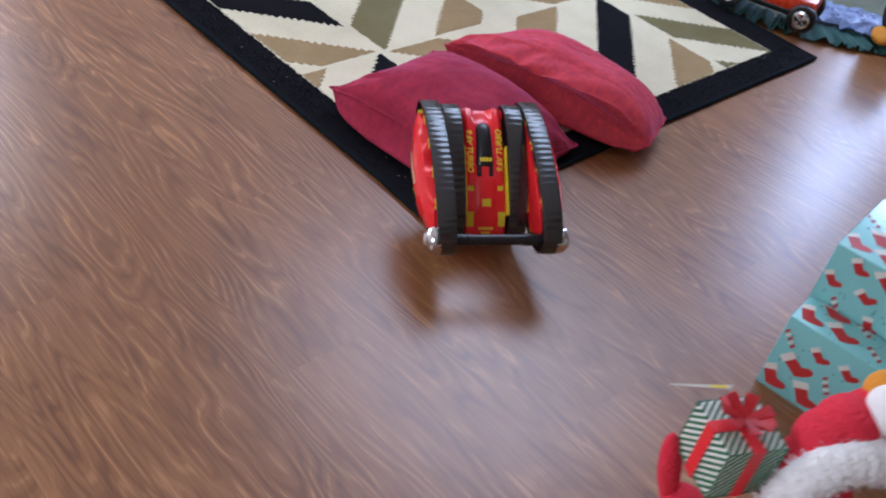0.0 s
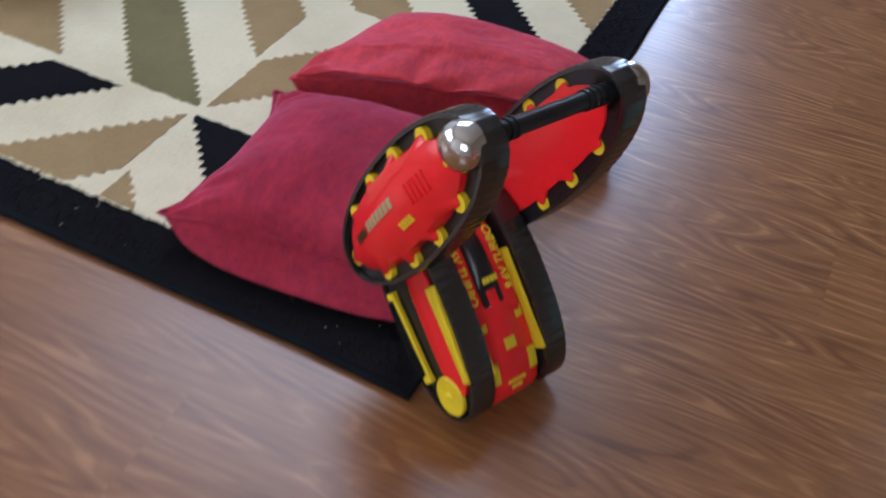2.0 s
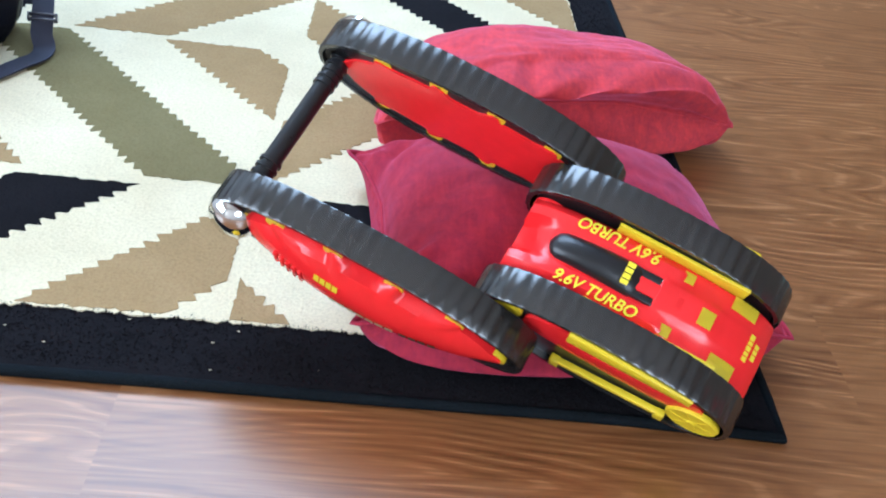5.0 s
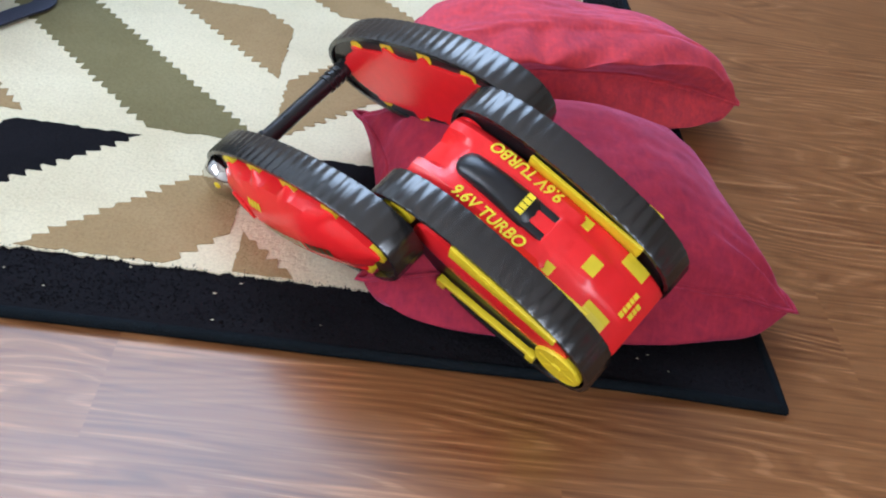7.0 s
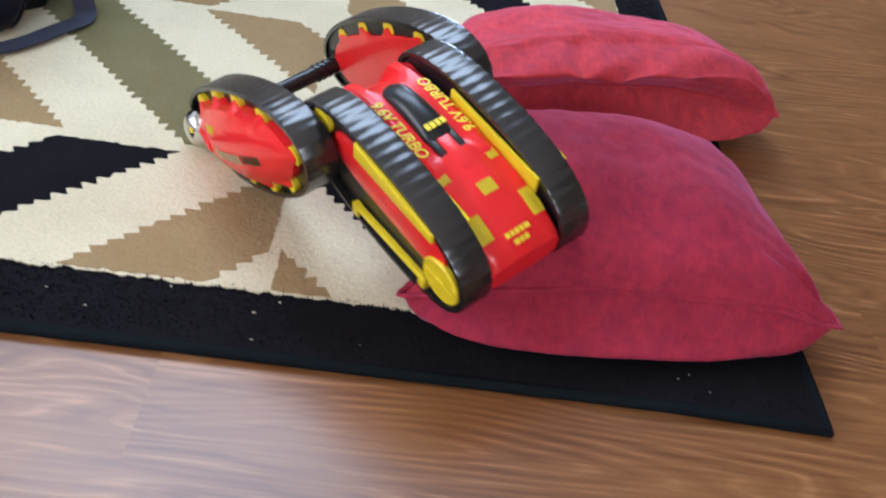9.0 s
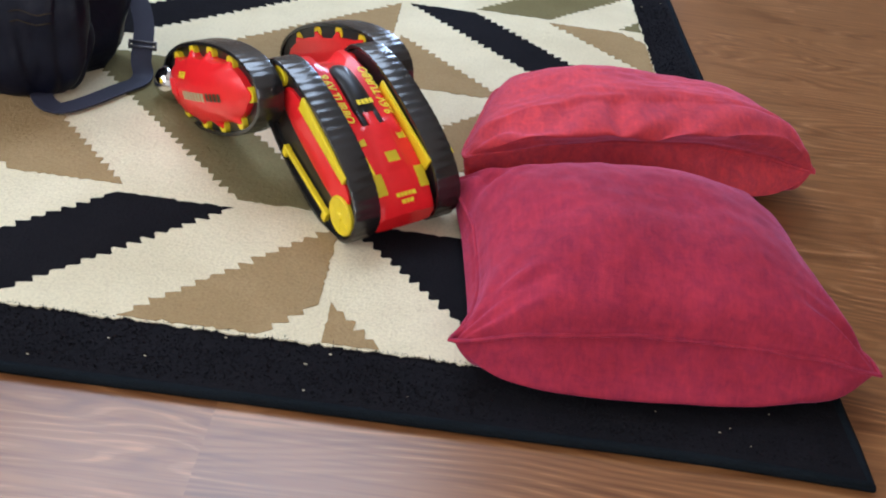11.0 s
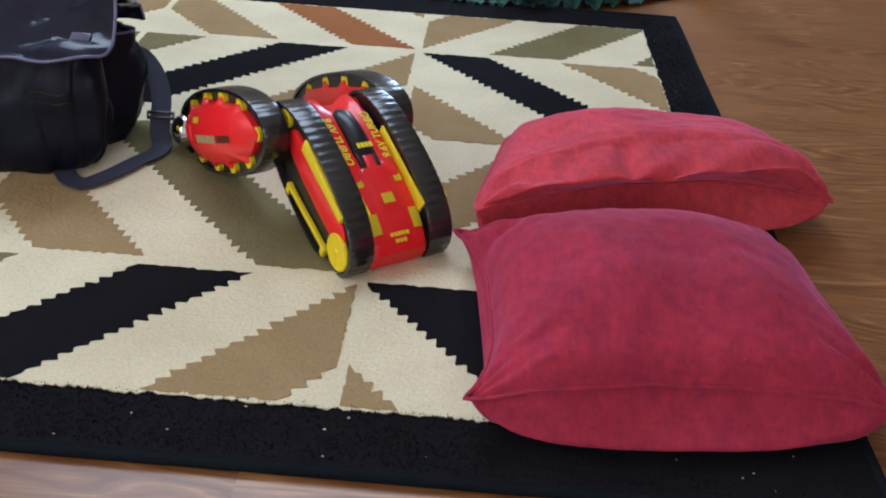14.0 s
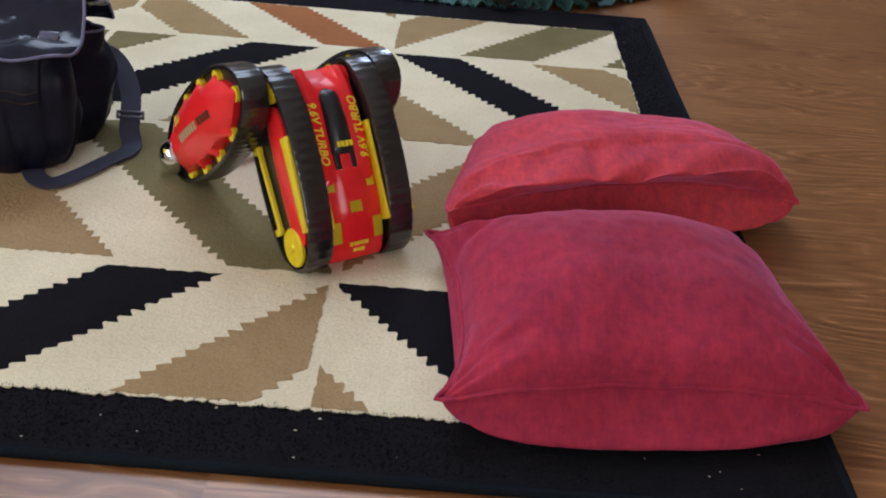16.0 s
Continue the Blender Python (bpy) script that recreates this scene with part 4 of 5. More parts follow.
        # long soft folds across the flap
        z += 0.019 * math.sin(2 * math.pi * (1.9 * v + 0.35 * u - 0.18)) * math.sin(math.pi * v) ** 0.6
        z += 0.014 * noise.noise(Vector((u * 4.5, v * 3.5, 8))) + 0.004 * noise.noise(Vector((u * 13, v * 11, 3)))
        z -= 0.010 * (1 - abs(noise.noise(Vector((u * 5 + v * 3, v * 4, 2))))) ** 5
        return Vector((x, y, z))

    for i in range(nu + 1):
        grid.append([bm.verts.new(flap_point(i / nu, j / nv)) for j in range(nv + 1)])
    edge = [grid[nu][j].co.copy() for j in range(nv + 1)] + [grid[i][nv].co.copy() for i in range(nu - 1, -1, -1)]
    for i in range(nu):
        for j in range(nv):
            bm.faces.new((grid[i][j], grid[i + 1][j], grid[i + 1][j + 1], grid[i][j + 1]))
    bmesh.ops.recalc_face_normals(bm, faces=bm.faces[:])
    bmesh.ops.solidify(bm, geom=bm.faces[:], thickness=0.004)
    flap = part("flap", bm, FLAP_LEATHER, bag, "glossy creased black leather flap", 60)
    bm = bmesh.new()
    sweep(bm, [p for i, p in enumerate(edge) if i == 0 or (p - edge[i - 1]).length > 1e-5], 0.0024)
    part("piping", bm, PIPING, flap, "grey violet piping along the flap", 60)
    c, ax, ay = flap_point(0.90, 0.82), flap_point(0.95, 0.82), flap_point(0.90, 0.76)
    ex = (ax - c).normalized()
    ez = ex.cross(ay - c).normalized()
    ey = ez.cross(ex)
    bm = bmesh.new()
    box(bm, -0.014, 0.014, -0.007, 0.007, 0.001, 0.004, 0.001)
    plate = part("maker_plate", bm, METAL_DARK, flap, "small metal plate with pale bars", 35)
    plate.matrix_basis = Matrix.Translation(c) @ Matrix((ex, ey, ez)).transposed().to_4x4()
    bm = bmesh.new()
    for y in (-0.004, 0.0, 0.004):
        box(bm, -0.011, 0.011, y - 0.001, y + 0.001, 0.0039, 0.0046)
    part("plate_bars", bm, PIPING, plate, smooth=0)
    # strap: a flat band from behind, down to the rug, folded back to the front corner
    path = [Vector(p) for p in ((-0.030, 0.235, 0.125), (0.000, 0.232, 0.112), (0.024, 0.212, 0.090), (0.038, 0.186, 0.066), (0.043, 0.160, 0.045), (0.045, 0.142, 0.024), (0.052, 0.128, 0.008), (0.051, 0.104, 0.004), (0.032, 0.070, 0.004), (0.006, 0.020, 0.004), (-0.022, -0.016, 0.004), (-0.050, -0.006, 0.003), (-0.075, 0.030, 0.003))]
    fine = spline(path)
    bm = bmesh.new()
    rows = []
    for i, p in enumerate(fine):
        dirn = (fine[min(i + 1, len(fine) - 1)] - fine[max(0, i - 1)]).normalized()
        k = min(1, max(0, (0.035 - p.z) / 0.03))
        side = Vector((0.92, 0.35, 0.1)).lerp(Vector((dirn.y, -dirn.x, 0)) * -1, k)
        side = (side - dirn * side.dot(dirn)).normalized()
        rows.append([bm.verts.new(p + side * q) for q in (-0.016, 0, 0.016)])
    for a, b in zip(rows, rows[1:]):
        for j in range(2):
            bm.faces.new((a[j], a[j + 1], b[j + 1], b[j]))
    bmesh.ops.recalc_face_normals(bm, faces=bm.faces[:])
    bmesh.ops.solidify(bm, geom=bm.faces[:], thickness=0.0028)
    strap = part("strap", bm, WEBBING, bag, "dark navy webbing strap lying on the rug", 50)
    bm = bmesh.new()
    for a, b in (((-0.02, 0.02), (-0.006, -0.003)), ((-0.02, 0.02), (0.003, 0.006)), ((-0.022, -0.019), (-0.006, 0.006)), ((0.019, 0.022), (-0.006, 0.006))):
        box(bm, a[0], a[1], b[0], b[1], -0.0055, 0.0055, 0.0006)
    slide = part("buckle", bm, METAL_DARK, strap, "metal strap slide", 35)
    p, q = fine[23], fine[25]
    ey = (q - p).normalized()
    ex = Vector((0.92, 0.35, 0.1))
    ex = (ex - ey * ex.dot(ey)).normalized()
    slide.matrix_basis = Matrix.Translation(fine[24]) @ Matrix((ex, ey, ex.cross(ey))).transposed().to_4x4()
    return bag


build_bag()


# ---- tree skirt and what stands on it ----
def build_skirt():
    skirt = thing("tree_skirt", "round green cloth tree skirt with a ruffled hem", "tree skirt", pose(-0.45, 2.26, 0))
    bm = bmesh.new()
    seg, rings = 220, []
    for r in (0.05, 0.2, 0.35, 0.5, 0.58):
        rings.append([bm.verts.new((r * math.cos(2 * math.pi * i / seg), r * math.sin(2 * math.pi * i / seg), 0.012 + 0.012 * noise.noise(Vector((r * 6 * math.cos(2 * math.pi * i / seg), r * 6 * math.sin(2 * math.pi * i / seg), 1))))) for i in range(seg)])
    for a, b in zip(rings, rings[1:]):
        for i in range(seg):
            bm.faces.new((a[i], a[(i + 1) % seg], b[(i + 1) % seg], b[i]))
    bmesh.ops.solidify(bm, geom=bm.faces[:], thickness=0.003)
    part("cloth", bm, GOLD_CLOTH, skirt, "patterned cloth centre", 60)
    bm = bmesh.new()
    seg, rings = 900, []
    for k, r in enumerate((0.555, 0.585, 0.615, 0.645, 0.672)):
        ring = []
        for i in range(seg):
            t = 2 * math.pi * i / seg
            f = k / 4
            ph = 70 * t + 7.0 * noise.noise(Vector((math.cos(t) * 4, math.sin(t) * 4, 0)))
            loose = 0.35 + 1.1 * abs(noise.noise(Vector((math.cos(t) * 9, math.sin(t) * 9, 4))))
            z = 0.016 + (0.004 + 0.010 * f) * loose * math.sin(ph) + 0.006 * f * math.sin(2.3 * ph) + 0.004 * f * noise.noise(Vector((math.cos(t) * 20, math.sin(t) * 20, 2)))
            rr = r + 0.004 * f * loose * math.cos(ph) + 0.01 * noise.noise(Vector((math.cos(t) * 3, math.sin(t) * 3, 5)))
            ring.append(bm.verts.new((rr * math.cos(t), rr * math.sin(t), max(0.003, z))))
        rings.append(ring)
    for a, b in zip(rings, rings[1:]):
        for i in range(seg):
            bm.faces.new((a[i], a[(i + 1) % seg], b[(i + 1) % seg], b[i]))
    bmesh.ops.recalc_face_normals(bm, faces=bm.faces[:])
    bmesh.ops.solidify(bm, geom=bm.faces[:], thickness=0.002)
    part("ruffle", bm, GREEN_CLOTH, skirt, "gathered green ruffle", 60)
    return skirt


build_skirt()


def wheel(parent, x, y, z, r, w):
    bm = bmesh.new()
    lathe(bm, [(r * 0.55, -w / 2), (r * 0.9, -w / 2), (r, -w * 0.35), (r, w * 0.35), (r * 0.9, w / 2), (r * 0.55, w / 2)], Matrix.Translation((x, y, z)) @ AXIS_X, 28)
    tyre = part("tyre", bm, RUBBER, parent, "black toy tyre", 35)
    bm = bmesh.new()
    s = 1 if x > 0 else -1
    lathe(bm, [(r * 0.62, -0.004), (r * 0.62, 0.004), (r * 0.5, 0.006), (r * 0.44, 0.0), (r * 0.2, 0.002), (r * 0.14, 0.008), (0.001, 0.009)], Matrix.Translation((x + s * w / 2, y, z)) @ (AXIS_X if s > 0 else Matrix.Rotation(radians(-90), 4, "Y")), 28)
    for k in range(5):
        v0 = set(bm.verts)
        box(bm, -0.003, 0.004, -0.004, 0.004, r * 0.15, r * 0.6, 0.001)
        transform_new(bm, v0, Matrix.Translation((x + s * w / 2, y, z)) @ Matrix.Rotation(2 * math.pi * k / 5, 4, "X"))
    part("rim", bm, CHROME, tyre, "chrome five spoke rim", 35)


def build_toy_truck():
    truck = thing("toy_truck", "orange red toy truck with chrome wheels on the tree skirt", "toy truck", pose(-0.265, 1.705, 0.020, 0, 0, 108))
    bm = bmesh.new()
    box(bm, -0.066, 0.066, -0.155, 0.17, 0.050, 0.100, 0.015)
    box(bm, -0.06, 0.06, -0.09, 0.07, 0.105, 0.165, 0.02)
    part("truck_body", bm, plastic_material("orange_red_plastic", (0.75, 0.06, 0.015), 0.25), truck, smooth=35)
    bm = bmesh.new()
    box(bm, -0.045, 0.045, -0.15, 0.15, 0.028, 0.05, 0.006)
    part("chassis", bm, BLACK, truck, smooth=35)
    bm = bmesh.new()
    box(bm, -0.062, 0.062, -0.075, 0.055, 0.118, 0.150, 0.004)
    part("cab_glass", bm, BLACK, truck, "dark toy windows", 35)
    for x in (-0.07, 0.07):
        for y in (-0.126, 0.115):
            wheel(truck, x, y, 0.045, 0.045, 0.036)
    return truck


build_toy_truck()


def blob(bm, centre, radii, mat, seg=20, rot=(0, 0, 0)):
    made = bmesh.ops.create_uvsphere(bm, u_segments=seg, v_segments=seg * 2 // 3, radius=1)["verts"]
    m = pose(*centre, *rot) @ Matrix.Diagonal((*radii, 1))
    for v in made:
        v.co = m @ v.co
        v.co += 0.05 * min(radii) * noise.noise_vector(v.co * 40)
    for f in {f for v in made for f in v.link_faces}:
        f.material_index = mat


def build_small_plush():
    bm = bmesh.new()
    blob(bm, (0, 0, 0.10), (0.07, 0.065, 0.10), 0)
    blob(bm, (0.0, -0.035, 0.10), (0.05, 0.045, 0.085), 1)
    blob(bm, (-0.045, -0.055, 0.022), (0.035, 0.06, 0.024), 2)
    blob(bm, (0.045, -0.055, 0.022), (0.035, 0.06, 0.024), 2)
    blob(bm, (0, 0, 0.225), (0.06, 0.06, 0.055), 0)
    ob = new("plush_toy", finish(bm, "plush_toy", [PLUSH_BLACK, PLUSH_WHITE, PLUSH_ORANGE], 180))
    ob.matrix_world = pose(0.070, 1.985, 0.018, 0, 0, 25)
    tagged(ob, "small black and white plush toy with orange feet", "plush toy")


build_small_plush()


def build_foil():
    bm = bmesh.new()
    rows = []
    for a in range(27):
        row = []
        for b in range(21):
            u, v = a / 26, b / 20
            z = 0.018 + 0.026 * abs(noise.noise(Vector((u * 5, v * 5, 2)))) + 0.010 * noise.noise(Vector((u * 14, v * 14, 4))) + 0.015 * math.sin(3.1 * u) * math.sin(3.1 * v)
            edge = 0.016 * noise.noise(Vector((u * 6, v * 6, 9)))
            row.append(bm.verts.new((-0.13 + 0.26 * u + edge, -0.09 + 0.18 * v + edge, z)))
        rows.append(row)
    for p, q in zip(rows, rows[1:]):
        for b in range(20):
            bm.faces.new((p[b], q[b], q[b + 1], p[b + 1]))
    bmesh.ops.solidify(bm, geom=bm.faces[:], thickness=0.002)
    ob = new("foil_sheet", finish(bm, "foil_sheet", BLUE_FOIL, 25))
    ob.matrix_world = pose(-0.060, 1.955, 0.008, 0, 0, 20)
    tagged(ob, "crumpled pale blue shiny wrapping on the tree skirt", "wrapping")


build_foil()


# ---- presents ----
def stocking(s):
    return [(x * s, y * s) for x, y in ((-0.30, 0.5), (0.28, 0.5), (0.30, -0.05), (0.62, -0.22), (0.72, -0.42), (0.55, -0.56), (0.1, -0.52), (-0.25, -0.36))]


def face_print(bm, m, w, h, seed):
    """Printed stockings, canes and dots on one face of a parcel, in rows."""
    rng = random.Random(seed)
    row, y = 0, 0.028
    while y < h - 0.01:
        x = 0.02 + 0.03 * (row % 2)
        while x < w - 0.015:
            v0, kind = set(bm.verts), (row + int(x * 40)) % 3
            turn = Matrix.Translation((x, y, 0)) @ Matrix.Rotation(radians(rng.uniform(15, 60)), 4, "Z")
            s = 0.040 if kind == 0 else 0.026
            if kind < 2:
                slab(bm, stocking(s), 0, 0.0006, 0)
                slab(bm, [(-0.36 * s, 0.42 * s), (0.36 * s, 0.42 * s), (0.36 * s, 0.78 * s), (-0.36 * s, 0.78 * s)], 0.0002, 0.0009, 1)
            else:
                for k in range(5):
                    slab(bm, [(-0.2 * s, (k - 2) * 0.3 * s), (0.2 * s, (k - 2) * 0.3 * s + 0.1 * s), (0.2 * s, (k - 2) * 0.3 * s + 0.28 * s), (-0.2 * s, (k - 2) * 0.3 * s + 0.18 * s)], 0, 0.0006, k % 2)
            for k in range(3):
                cx, cy, r = rng.uniform(-0.035, 0.035), rng.uniform(-0.035, 0.035), 0.0016
                slab(bm, [(cx + r * math.cos(q), cy + r * math.sin(q)) for q in (0, 1.05, 2.1, 3.14, 4.2, 5.2)], 0, 0.0005, 2)
            pts = [v for v in bm.verts if v not in v0]
            for v in pts:
                v.co = turn @ v.co
                v.co.x, v.co.y = min(max(v.co.x, 0.002), w - 0.002), min(max(v.co.y, 0.002), h - 0.002)
                v.co = m @ v.co
            x += rng.uniform(0.054, 0.066)
        y += 0.047
        row += 1


def parcel(m, w, d, h, seed):
    ob = thing("present", "large present in turquoise paper printed with red stockings", "present", m, "turquoise presents")
    bm = bmesh.new()
    box(bm, 0, w, 0, d, 0, h, 0.003)
    part("wrapping", bm, TURQUOISE, ob, smooth=35)
    bm = bmesh.new()
    face_print(bm, Matrix.Translation((0, -0.0006, 0)) @ Matrix.Rotation(radians(90), 4, "X"), w, h, seed)
    face_print(bm, Matrix.Translation((0, 0, h)), w, d, seed + 1)
    face_print(bm, Matrix.Translation((-0.0006, d, 0)) @ Matrix.Rotation(radians(-90), 4, "Z") @ Matrix.Rotation(radians(90), 4, "X"), d, h, seed + 2)
    tagged(part("print", bm, [PRINT_RED, PRINT_WHITE, PRINT_DARK], ob, "red stocking print", 0), kind="stuff")
    bm = bmesh.new()
    box(bm, w * 0.45, w * 0.53, d - 0.0002, d + 0.001, 0.0, h)
    part("paper_seam", bm, TURQUOISE, ob, smooth=0)
    return ob


parcel(pose(0.668, 0.232, 0, 0, 0, 6), 0.45, 0.085, 0.168, 3)
parcel(pose(0.655, 0.321, 0, 0, 0, 6), 0.45, 0.22, 0.288, 11)


def build_plush_figure():
    """A standing stuffed figure in a red suit and a hat with a fur brim and a white ball."""
    bm = bmesh.new()
    blob(bm, (1.06, -0.60, 0.20), (0.12, 0.11, 0.20), 0, 28)
    blob(bm, (1.06, -0.60, 0.035), (0.14, 0.13, 0.04), 1, 28)
    blob(bm, (1.04, -0.53, 0.43), (0.095, 0.085, 0.09), 0, 28)
    # arm and mitten under the gift
    blob(bm, (0.97, -0.57, 0.500), (0.080, 0.030, 0.028), 0, 20)
    blob(bm, (0.890, -0.582, 0.532), (0.038, 0.022, 0.016), 0, 20)
    blob(bm, (0.853, -0.588, 0.563), (0.010, 0.013, 0.036), 0, 20, (0, -18, 0))
    # cap, leaning towards its ball
    for centre, r in (((0.950, -0.530, 0.588), 0.036), ((0.943, -0.524, 0.612), 0.034), ((0.940, -0.512, 0.632), 0.032), ((0.942, -0.496, 0.646), 0.029), ((0.951, -0.474, 0.650), 0.027)):
        blob(bm, centre, (r, r, r * 0.9), 0, 24)
    blob(bm, (0.960, -0.474, 0.668), (0.023, 0.023, 0.023), 1, 24)
    blob(bm, (0.945, -0.462, 0.671), (0.017, 0.014, 0.021), 2, 20)
    # fur brim: a thick roll with tufts standing out of it
    rng = random.Random(9)
    roll = spline([Vector(p) for p in ((0.948, -0.606, 0.552), (0.944, -0.578, 0.590), (0.946, -0.560, 0.616), (0.954, -0.540, 0.634), (0.969, -0.516, 0.642), (0.990, -0.487, 0.639), (1.022, -0.458, 0.620))])
    for p in roll[::2]:
        blob(bm, p, (0.019, 0.019, 0.019), 1, 16)
    for _ in range(2600):
        p = roll[rng.randrange(len(roll))] + Vector((rng.uniform(-0.003, 0.003), rng.uniform(-0.003, 0.003), 0))
        way = Vector((rng.gauss(0, 1), rng.gauss(0, 1), rng.gauss(0, 1))).normalized()
        side = way.cross(Vector((rng.gauss(0, 1), rng.gauss(0, 1), rng.gauss(0, 1)))).normalized() * 0.0013
        a, tip = p + way * 0.0175, p + way * rng.uniform(0.021, 0.0255) + side * rng.uniform(-2, 2)
        third = way.cross(side)
        vs = [bm.verts.new(a + side), bm.verts.new(a - side), bm.verts.new(a + third), bm.verts.new(tip)]
        for q in ((0, 1, 3), (1, 2, 3), (2, 0, 3)):
            bm.faces.new([vs[k] for k in q]).material_index = 1
    ob = new("plush_figure", finish(bm, "plush_figure", [PLUSH_RED, PLUSH_WHITE, PLUSH_ORANGE], 180))
    tagged(ob, "stuffed figure in red plush with white fur trim", "plush toy")


build_plush_figure()


def build_small_present():
    """A small striped box with ribbon and bow, held by the stuffed figure."""
    ob = thing("small_present", "small green and white striped gift box with red bow", "present", pose(0.8850, -0.5705, 0.6125, 0, 0, 63))
    s = 0.0285
    bm = bmesh.new()
    box(bm, -s, s, -s, s, -s, s, 0.002)
    part("gift_box", bm, PRINT_WHITE, ob, smooth=35)
    bm = bmesh.new()
    for face in range(6):
        m = [Matrix(), Matrix.Rotation(math.pi, 4, "X"), Matrix.Rotation(math.pi / 2, 4, "X"), Matrix.Rotation(-math.pi / 2, 4, "X"), Matrix.Rotation(math.pi / 2, 4, "Y"), Matrix.Rotation(-math.pi / 2, 4, "Y")][face]
        for k in range(-11, 12):
            c = k * 0.0074
            poly = [(-2 * s, -2 * s + c), (2 * s, 2 * s + c), (2 * s, 2 * s + c + 0.0036), (-2 * s, -2 * s + c + 0.0036)]
            if face > 3:
                poly = [(-x, y) for x, y in poly[::-1]]
            for a, b, lim in ((1, 0, -s), (-1, 0, -s), (0, 1, -s), (0, -1, -s)):
                poly = clip(poly, a, b, lim) if poly else poly
            if len(poly) > 2:
                v0 = set(bm.verts)
                slab(bm, poly, s - 0.0005, s + 0.0006)
                transform_new(bm, v0, m)
    tagged(part("stripes", bm, GREEN_PRINT, ob, "green diagonal stripes", 0), kind="stuff")
    for turn, lift in ((0, 0.0), (math.pi / 2, 0.0008)):
        bm = bmesh.new()
        q = s + 0.0012 + lift
        rows = [[bm.verts.new((x, sy * r, sz * r)) for sy, sz in ((-1, -1), (1, -1), (1, 1), (-1, 1))] for x, r in ((-0.006, q - 0.001), (-0.006, q), (0.006, q), (0.006, q - 0.001))]
        for p, r in zip(rows, rows[1:] + rows[:1]):
            for j in range(4):
                bm.faces.new((p[j], p[(j + 1) % 4], r[(j + 1) % 4], r[j]))
        bmesh.ops.recalc_face_normals(bm, faces=bm.faces[:])
        transform_new(bm, set(), Matrix.Rotation(turn, 4, "Z"))
        part("ribbon", bm, RIBBON, ob, "flat red ribbon", 0)
    for k in range(7):
        bm = bmesh.new()
        a = 2 * math.pi * k / 7
        rows = []
        for i in range(9):
            t = i / 8
            r, z = 0.023 * math.sin(math.pi * t), 0.013 * math.sin(math.pi * t * 0.9) + 0.0025
            c = Vector((math.cos(a) * r, math.sin(a) * r, z + s))
            side = Vector((-math.sin(a), math.cos(a), 0)) * (0.0025 + 0.0035 * math.sin(math.pi * t))
            rows.append((bm.verts.new(c - side), bm.verts.new(c + side)))
        for p, r in zip(rows, rows[1:]):
            bm.faces.new((p[0], p[1], r[1], r[0]))
        bmesh.ops.solidify(bm, geom=bm.faces[:], thickness=0.0008)
        part("bow_loop", bm, RIBBON, ob, "looped red ribbon", 60)
    bm = bmesh.new()
    slab(bm, [(-0.024, -0.0006), (0.024, -0.0018), (0.026, 0.0016), (-0.026, 0.0006)], 0, 0.0012)
    slab(bm, [(0.008, -0.001), (0.021, -0.0012), (0.021, 0.0008), (0.008, 0.0006)], 0.0011, 0.0025, 1)
    tag = part("gift_tag", bm, [PRINT_WHITE, DECAL_YELLOW], ob, "narrow white paper tag", 0)
    tag.matrix_basis = ob.matrix_world.inverted() @ pose(0.8403, -0.5737, 0.6489, 35, -14, 40)
    return ob


build_small_present()


# ---- floor boards ----
floor = thing("floor", "glossy reddish brown wood laminate floor", "floor", Matrix(), kind="structure")
bm = bmesh.new()
box(bm, X0 - 0.15, X1 + 0.15, Y0 - 0.15, Y1 + 0.15, -0.06, -0.009)
part("underlay", bm, UNDERLAY, floor, smooth=0)
BOARD_W, BOARD_L = 0.19, 1.22
boards = {}


def board_mesh(length):
    key = round(length, 3)
    if key not in boards:
        bm = bmesh.new()
        box(bm, 0, key, 0, BOARD_W, -0.009, 0.0)
        boards[key] = finish(bm, "board", WOOD, 0)
    return boards[key]


y, row = Y0, 0
while y < Y1 - 0.01:
    x = X0 - (row * 0.43) % BOARD_L
    while x < X1 - 0.01:
        a, b = max(x, X0), min(x + BOARD_L, X1)
        if b - a > 0.02:
            ob = new("board", board_mesh(b - a))
            ob.location = (a, y, 0)
            ob.parent = floor
        x += BOARD_L
    y += BOARD_W
    row += 1

# skirting boards
for name, a in (("baseboard_north", (X0, X1, Y1 - 0.015, Y1)), ("baseboard_south", (X0, X1, Y0, Y0 + 0.015)), ("baseboard_west", (X0, X0 + 0.015, Y0 + 0.015, Y1 - 0.015)), ("baseboard_east", (X1 - 0.015, X1, Y0 + 0.015, Y1 - 0.015))):
    bm = bmesh.new()
    box(bm, *a, 0.001, 0.09, 0.004)
    tagged(new(name, finish(bm, name, PAINT_WHITE, 35)), "white painted baseboard", "baseboard", kind="structure")

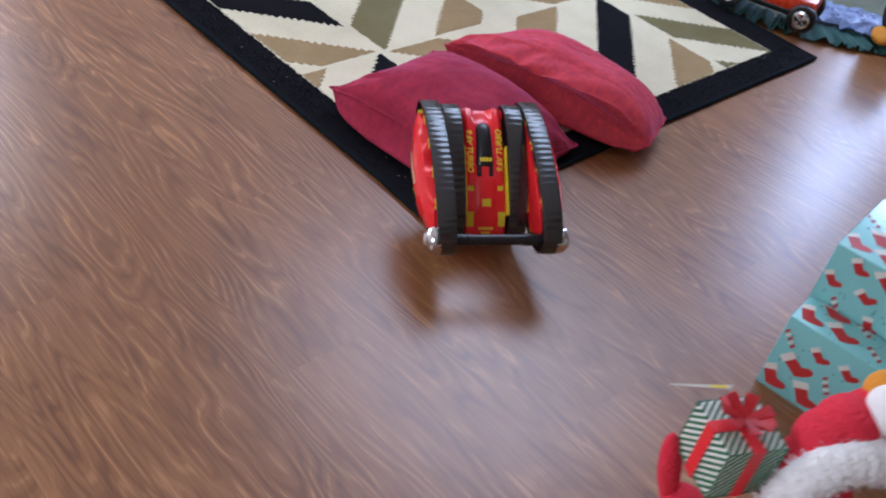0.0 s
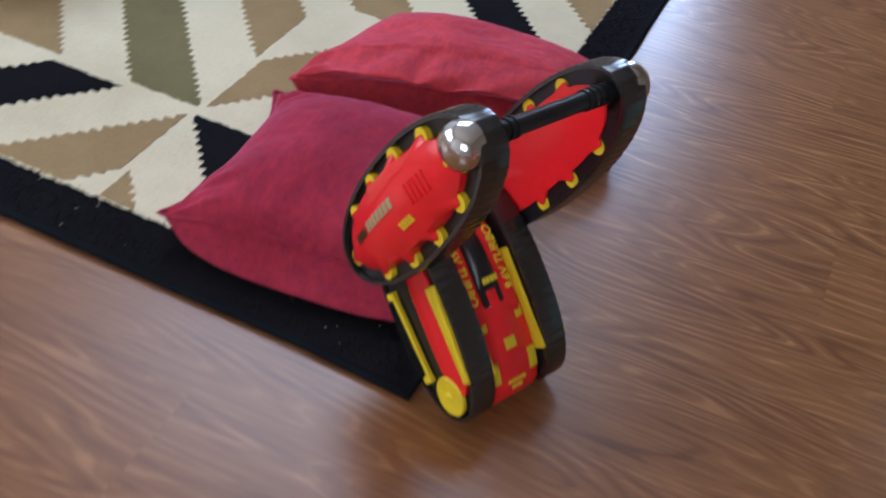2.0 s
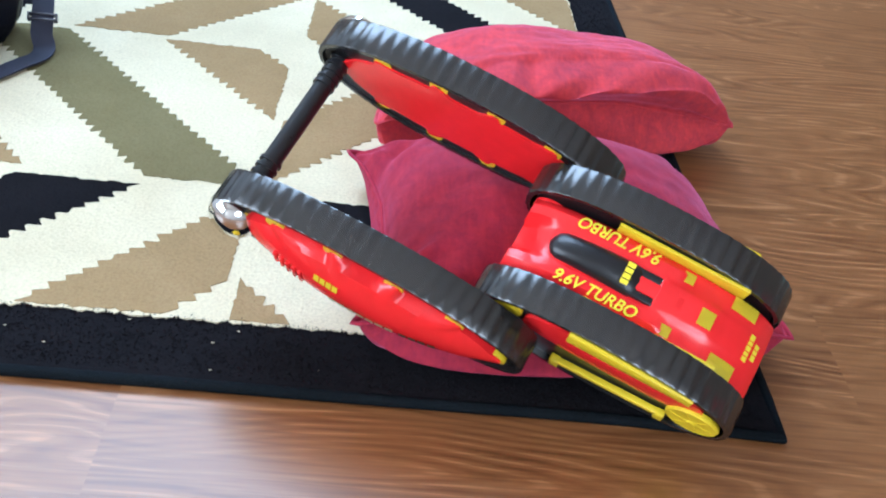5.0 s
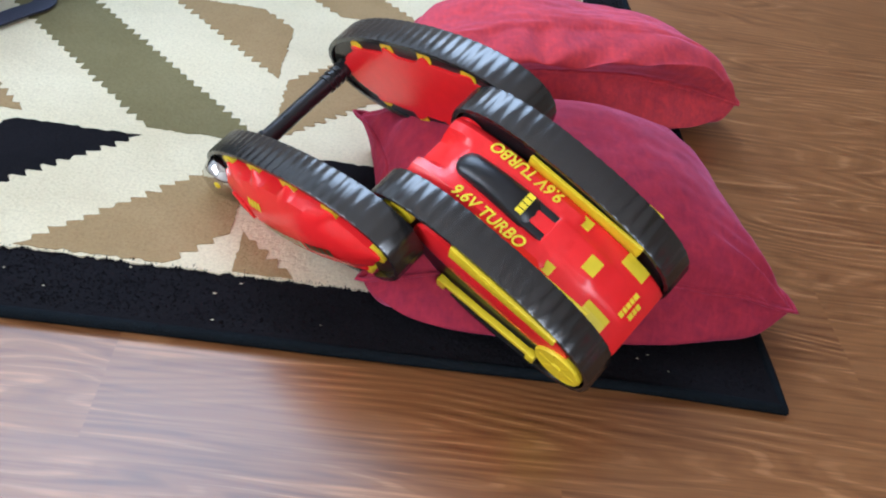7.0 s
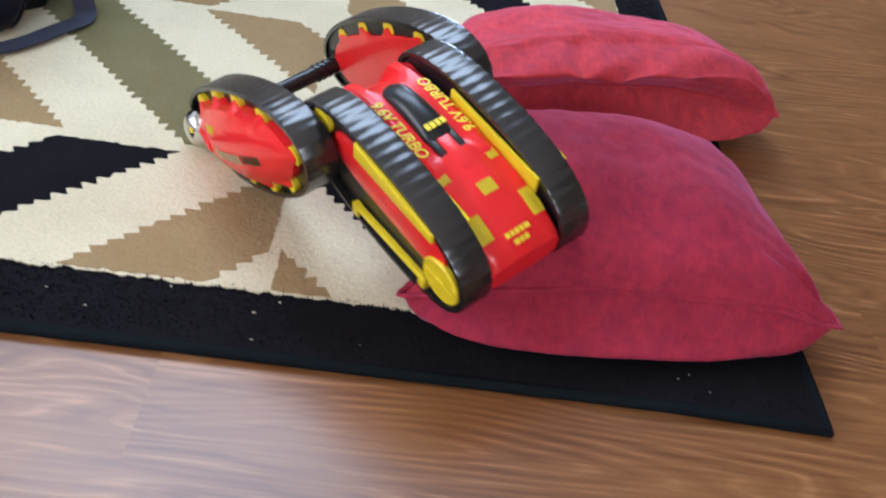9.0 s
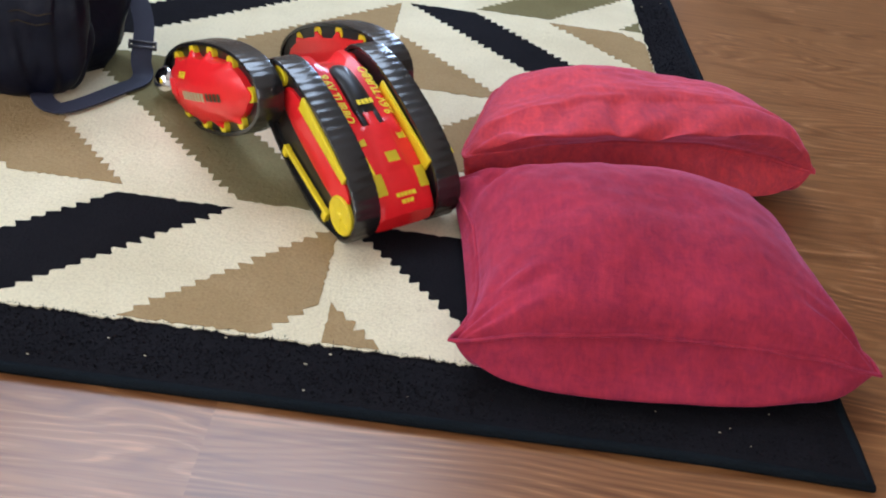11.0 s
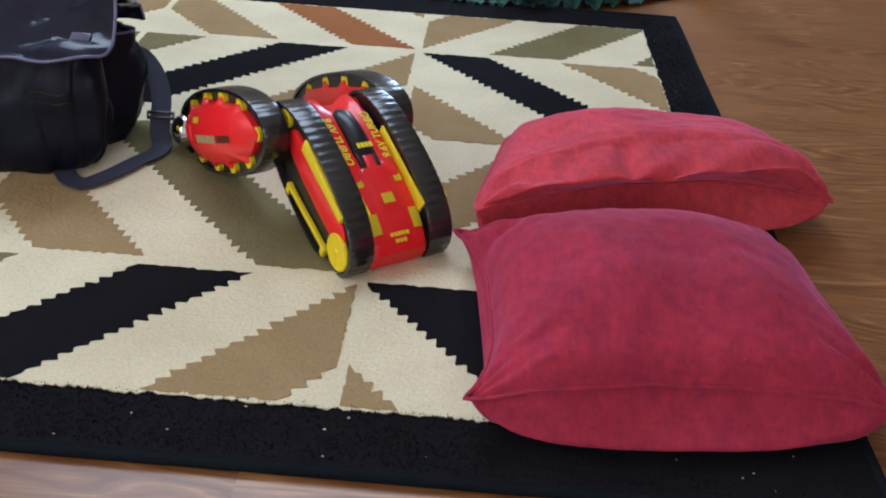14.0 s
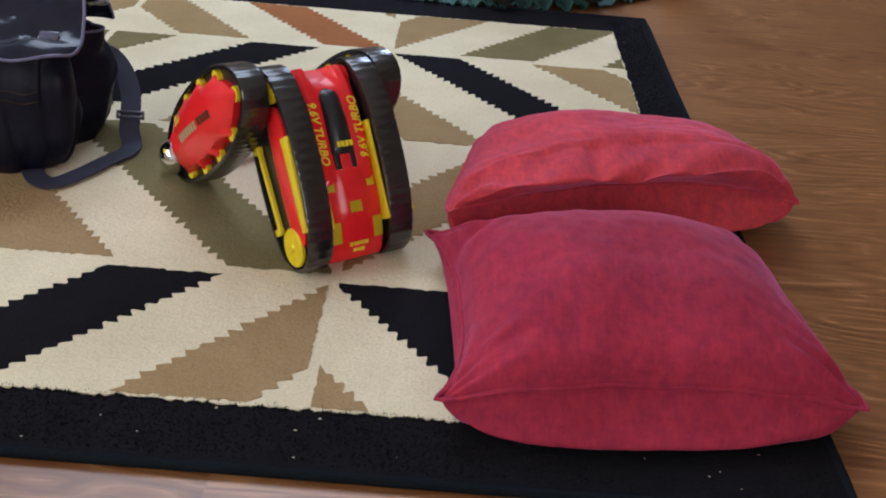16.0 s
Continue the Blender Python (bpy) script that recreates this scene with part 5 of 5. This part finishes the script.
# ---- movement ----
TOY = [
    (0.0, -0.0358, 0.1195, 0.1917, 42.5, -3.4, 59.6, 155.0),
    (0.5, -0.04, 0.0984, 0.1776, 39.3, 1.1, 61.7, 140.7),
    (1.0, -0.0458, 0.1047, 0.1854, 41.9, 0.7, 64.3, 120.6),
    (1.5, -0.0548, 0.0914, 0.1843, 41.9, 1.5, 64.4, 101.9),
    (2.0, -0.0408, 0.1352, 0.1878, 43.0, 4.8, 61.0, 75.9),
    (2.5, -0.0741, 0.1226, 0.157, 33.0, 1.3, 65.6, 57.3),
    (3.0, -0.0955, 0.0618, 0.1496, 3.6, -23.5, 61.4, 18.2),
    (3.5, -0.0962, 0.076, 0.1398, 7.2, -17.8, 64.1, 10.2),
    (4.0, -0.2425, 0.1011, 0.1605, 8.7, -27.4, 66.8, 5.1),
    (4.5, -0.2731, 0.0935, 0.1442, 9.6, -31.8, 67.4, 5.6),
    (6.8, -0.3679, 0.0827, 0.1842, 22.3, -33.3, 62.0, -45.8),
    (7.0, -0.3828, 0.1122, 0.1683, 18.5, -29.7, 58.1, -39.2),
    (7.5, -0.4083, 0.1166, 0.1745, 18.1, -31.1, 57.2, -38.5),
    (8.0, -0.4106, 0.1303, 0.1683, 19.4, -29.6, 56.6, -38.5),
    (8.5, -0.4355, 0.1418, 0.1751, 18.3, -27.4, 52.0, -39.7),
    (9.0, -0.499, 0.2249, 0.1821, 14.0, -16.0, 43.1, -39.3),
    (9.5, -0.5833, 0.3836, 0.1339, 14.3, -2.2, 36.5, -32.5),
    (9.7, -0.5953, 0.3932, 0.1627, 28.2, -8.7, 41.6, -50.9),
    (12.0, -0.6868, 0.5693, 0.1268, 23.5, 3.5, 37.4, -42.9),
    (12.5, -0.6862, 0.5596, 0.1499, 28.5, -0.8, 38.1, -51.8),
    (13.0, -0.6871, 0.5711, 0.1306, 24.1, 2.1, 36.8, -44.1),
    (13.5, -0.685, 0.5737, 0.1359, 27.1, 3.6, 36.3, -47.4),
    (14.0, -0.6804, 0.5626, 0.1416, 28.7, 3.3, 35.6, -50.3),
    (14.5, -0.6647, 0.5333, 0.1663, 36.4, 4.5, 34.5, -64.7),
    (15.0, -0.664, 0.5207, 0.1937, 45.1, 0.8, 36.0, -78.5),
    (15.5, -0.6625, 0.5194, 0.2119, 52.3, 1.6, 34.1, -90.4),
    (16.0, -0.6557, 0.5192, 0.2168, 56.3, 4.6, 32.5, -96.4),
]


def motions():
    walk(toy, [(t, pose(x, y, z, 0, 0, yaw) @ pose(0, 0, 0, pitch) @ pose(0, 0, 0, 0, lean)) for t, x, y, z, pitch, lean, yaw, _ in TOY])
    walk(arms, [(t, pose(0, 0, 0, swing)) for t, *_, swing in TOY])
    # the pillow is pushed towards the rug's edge while the toy climbs over it
    home = front_pillow.matrix_world.copy()
    push = ((0, 0), (2.5, 0), (3.5, 0.010), (4.5, 0.018), (7, 0.020), (8.5, 0.019), (9, 0.014), (9.5, 0.003), (9.7, 0.001), (12, 0), (16, 0))
    walk(front_pillow, [(t, Matrix.Translation((-0.3 * d, -d, 0)) @ home) for t, d in push])


motions()
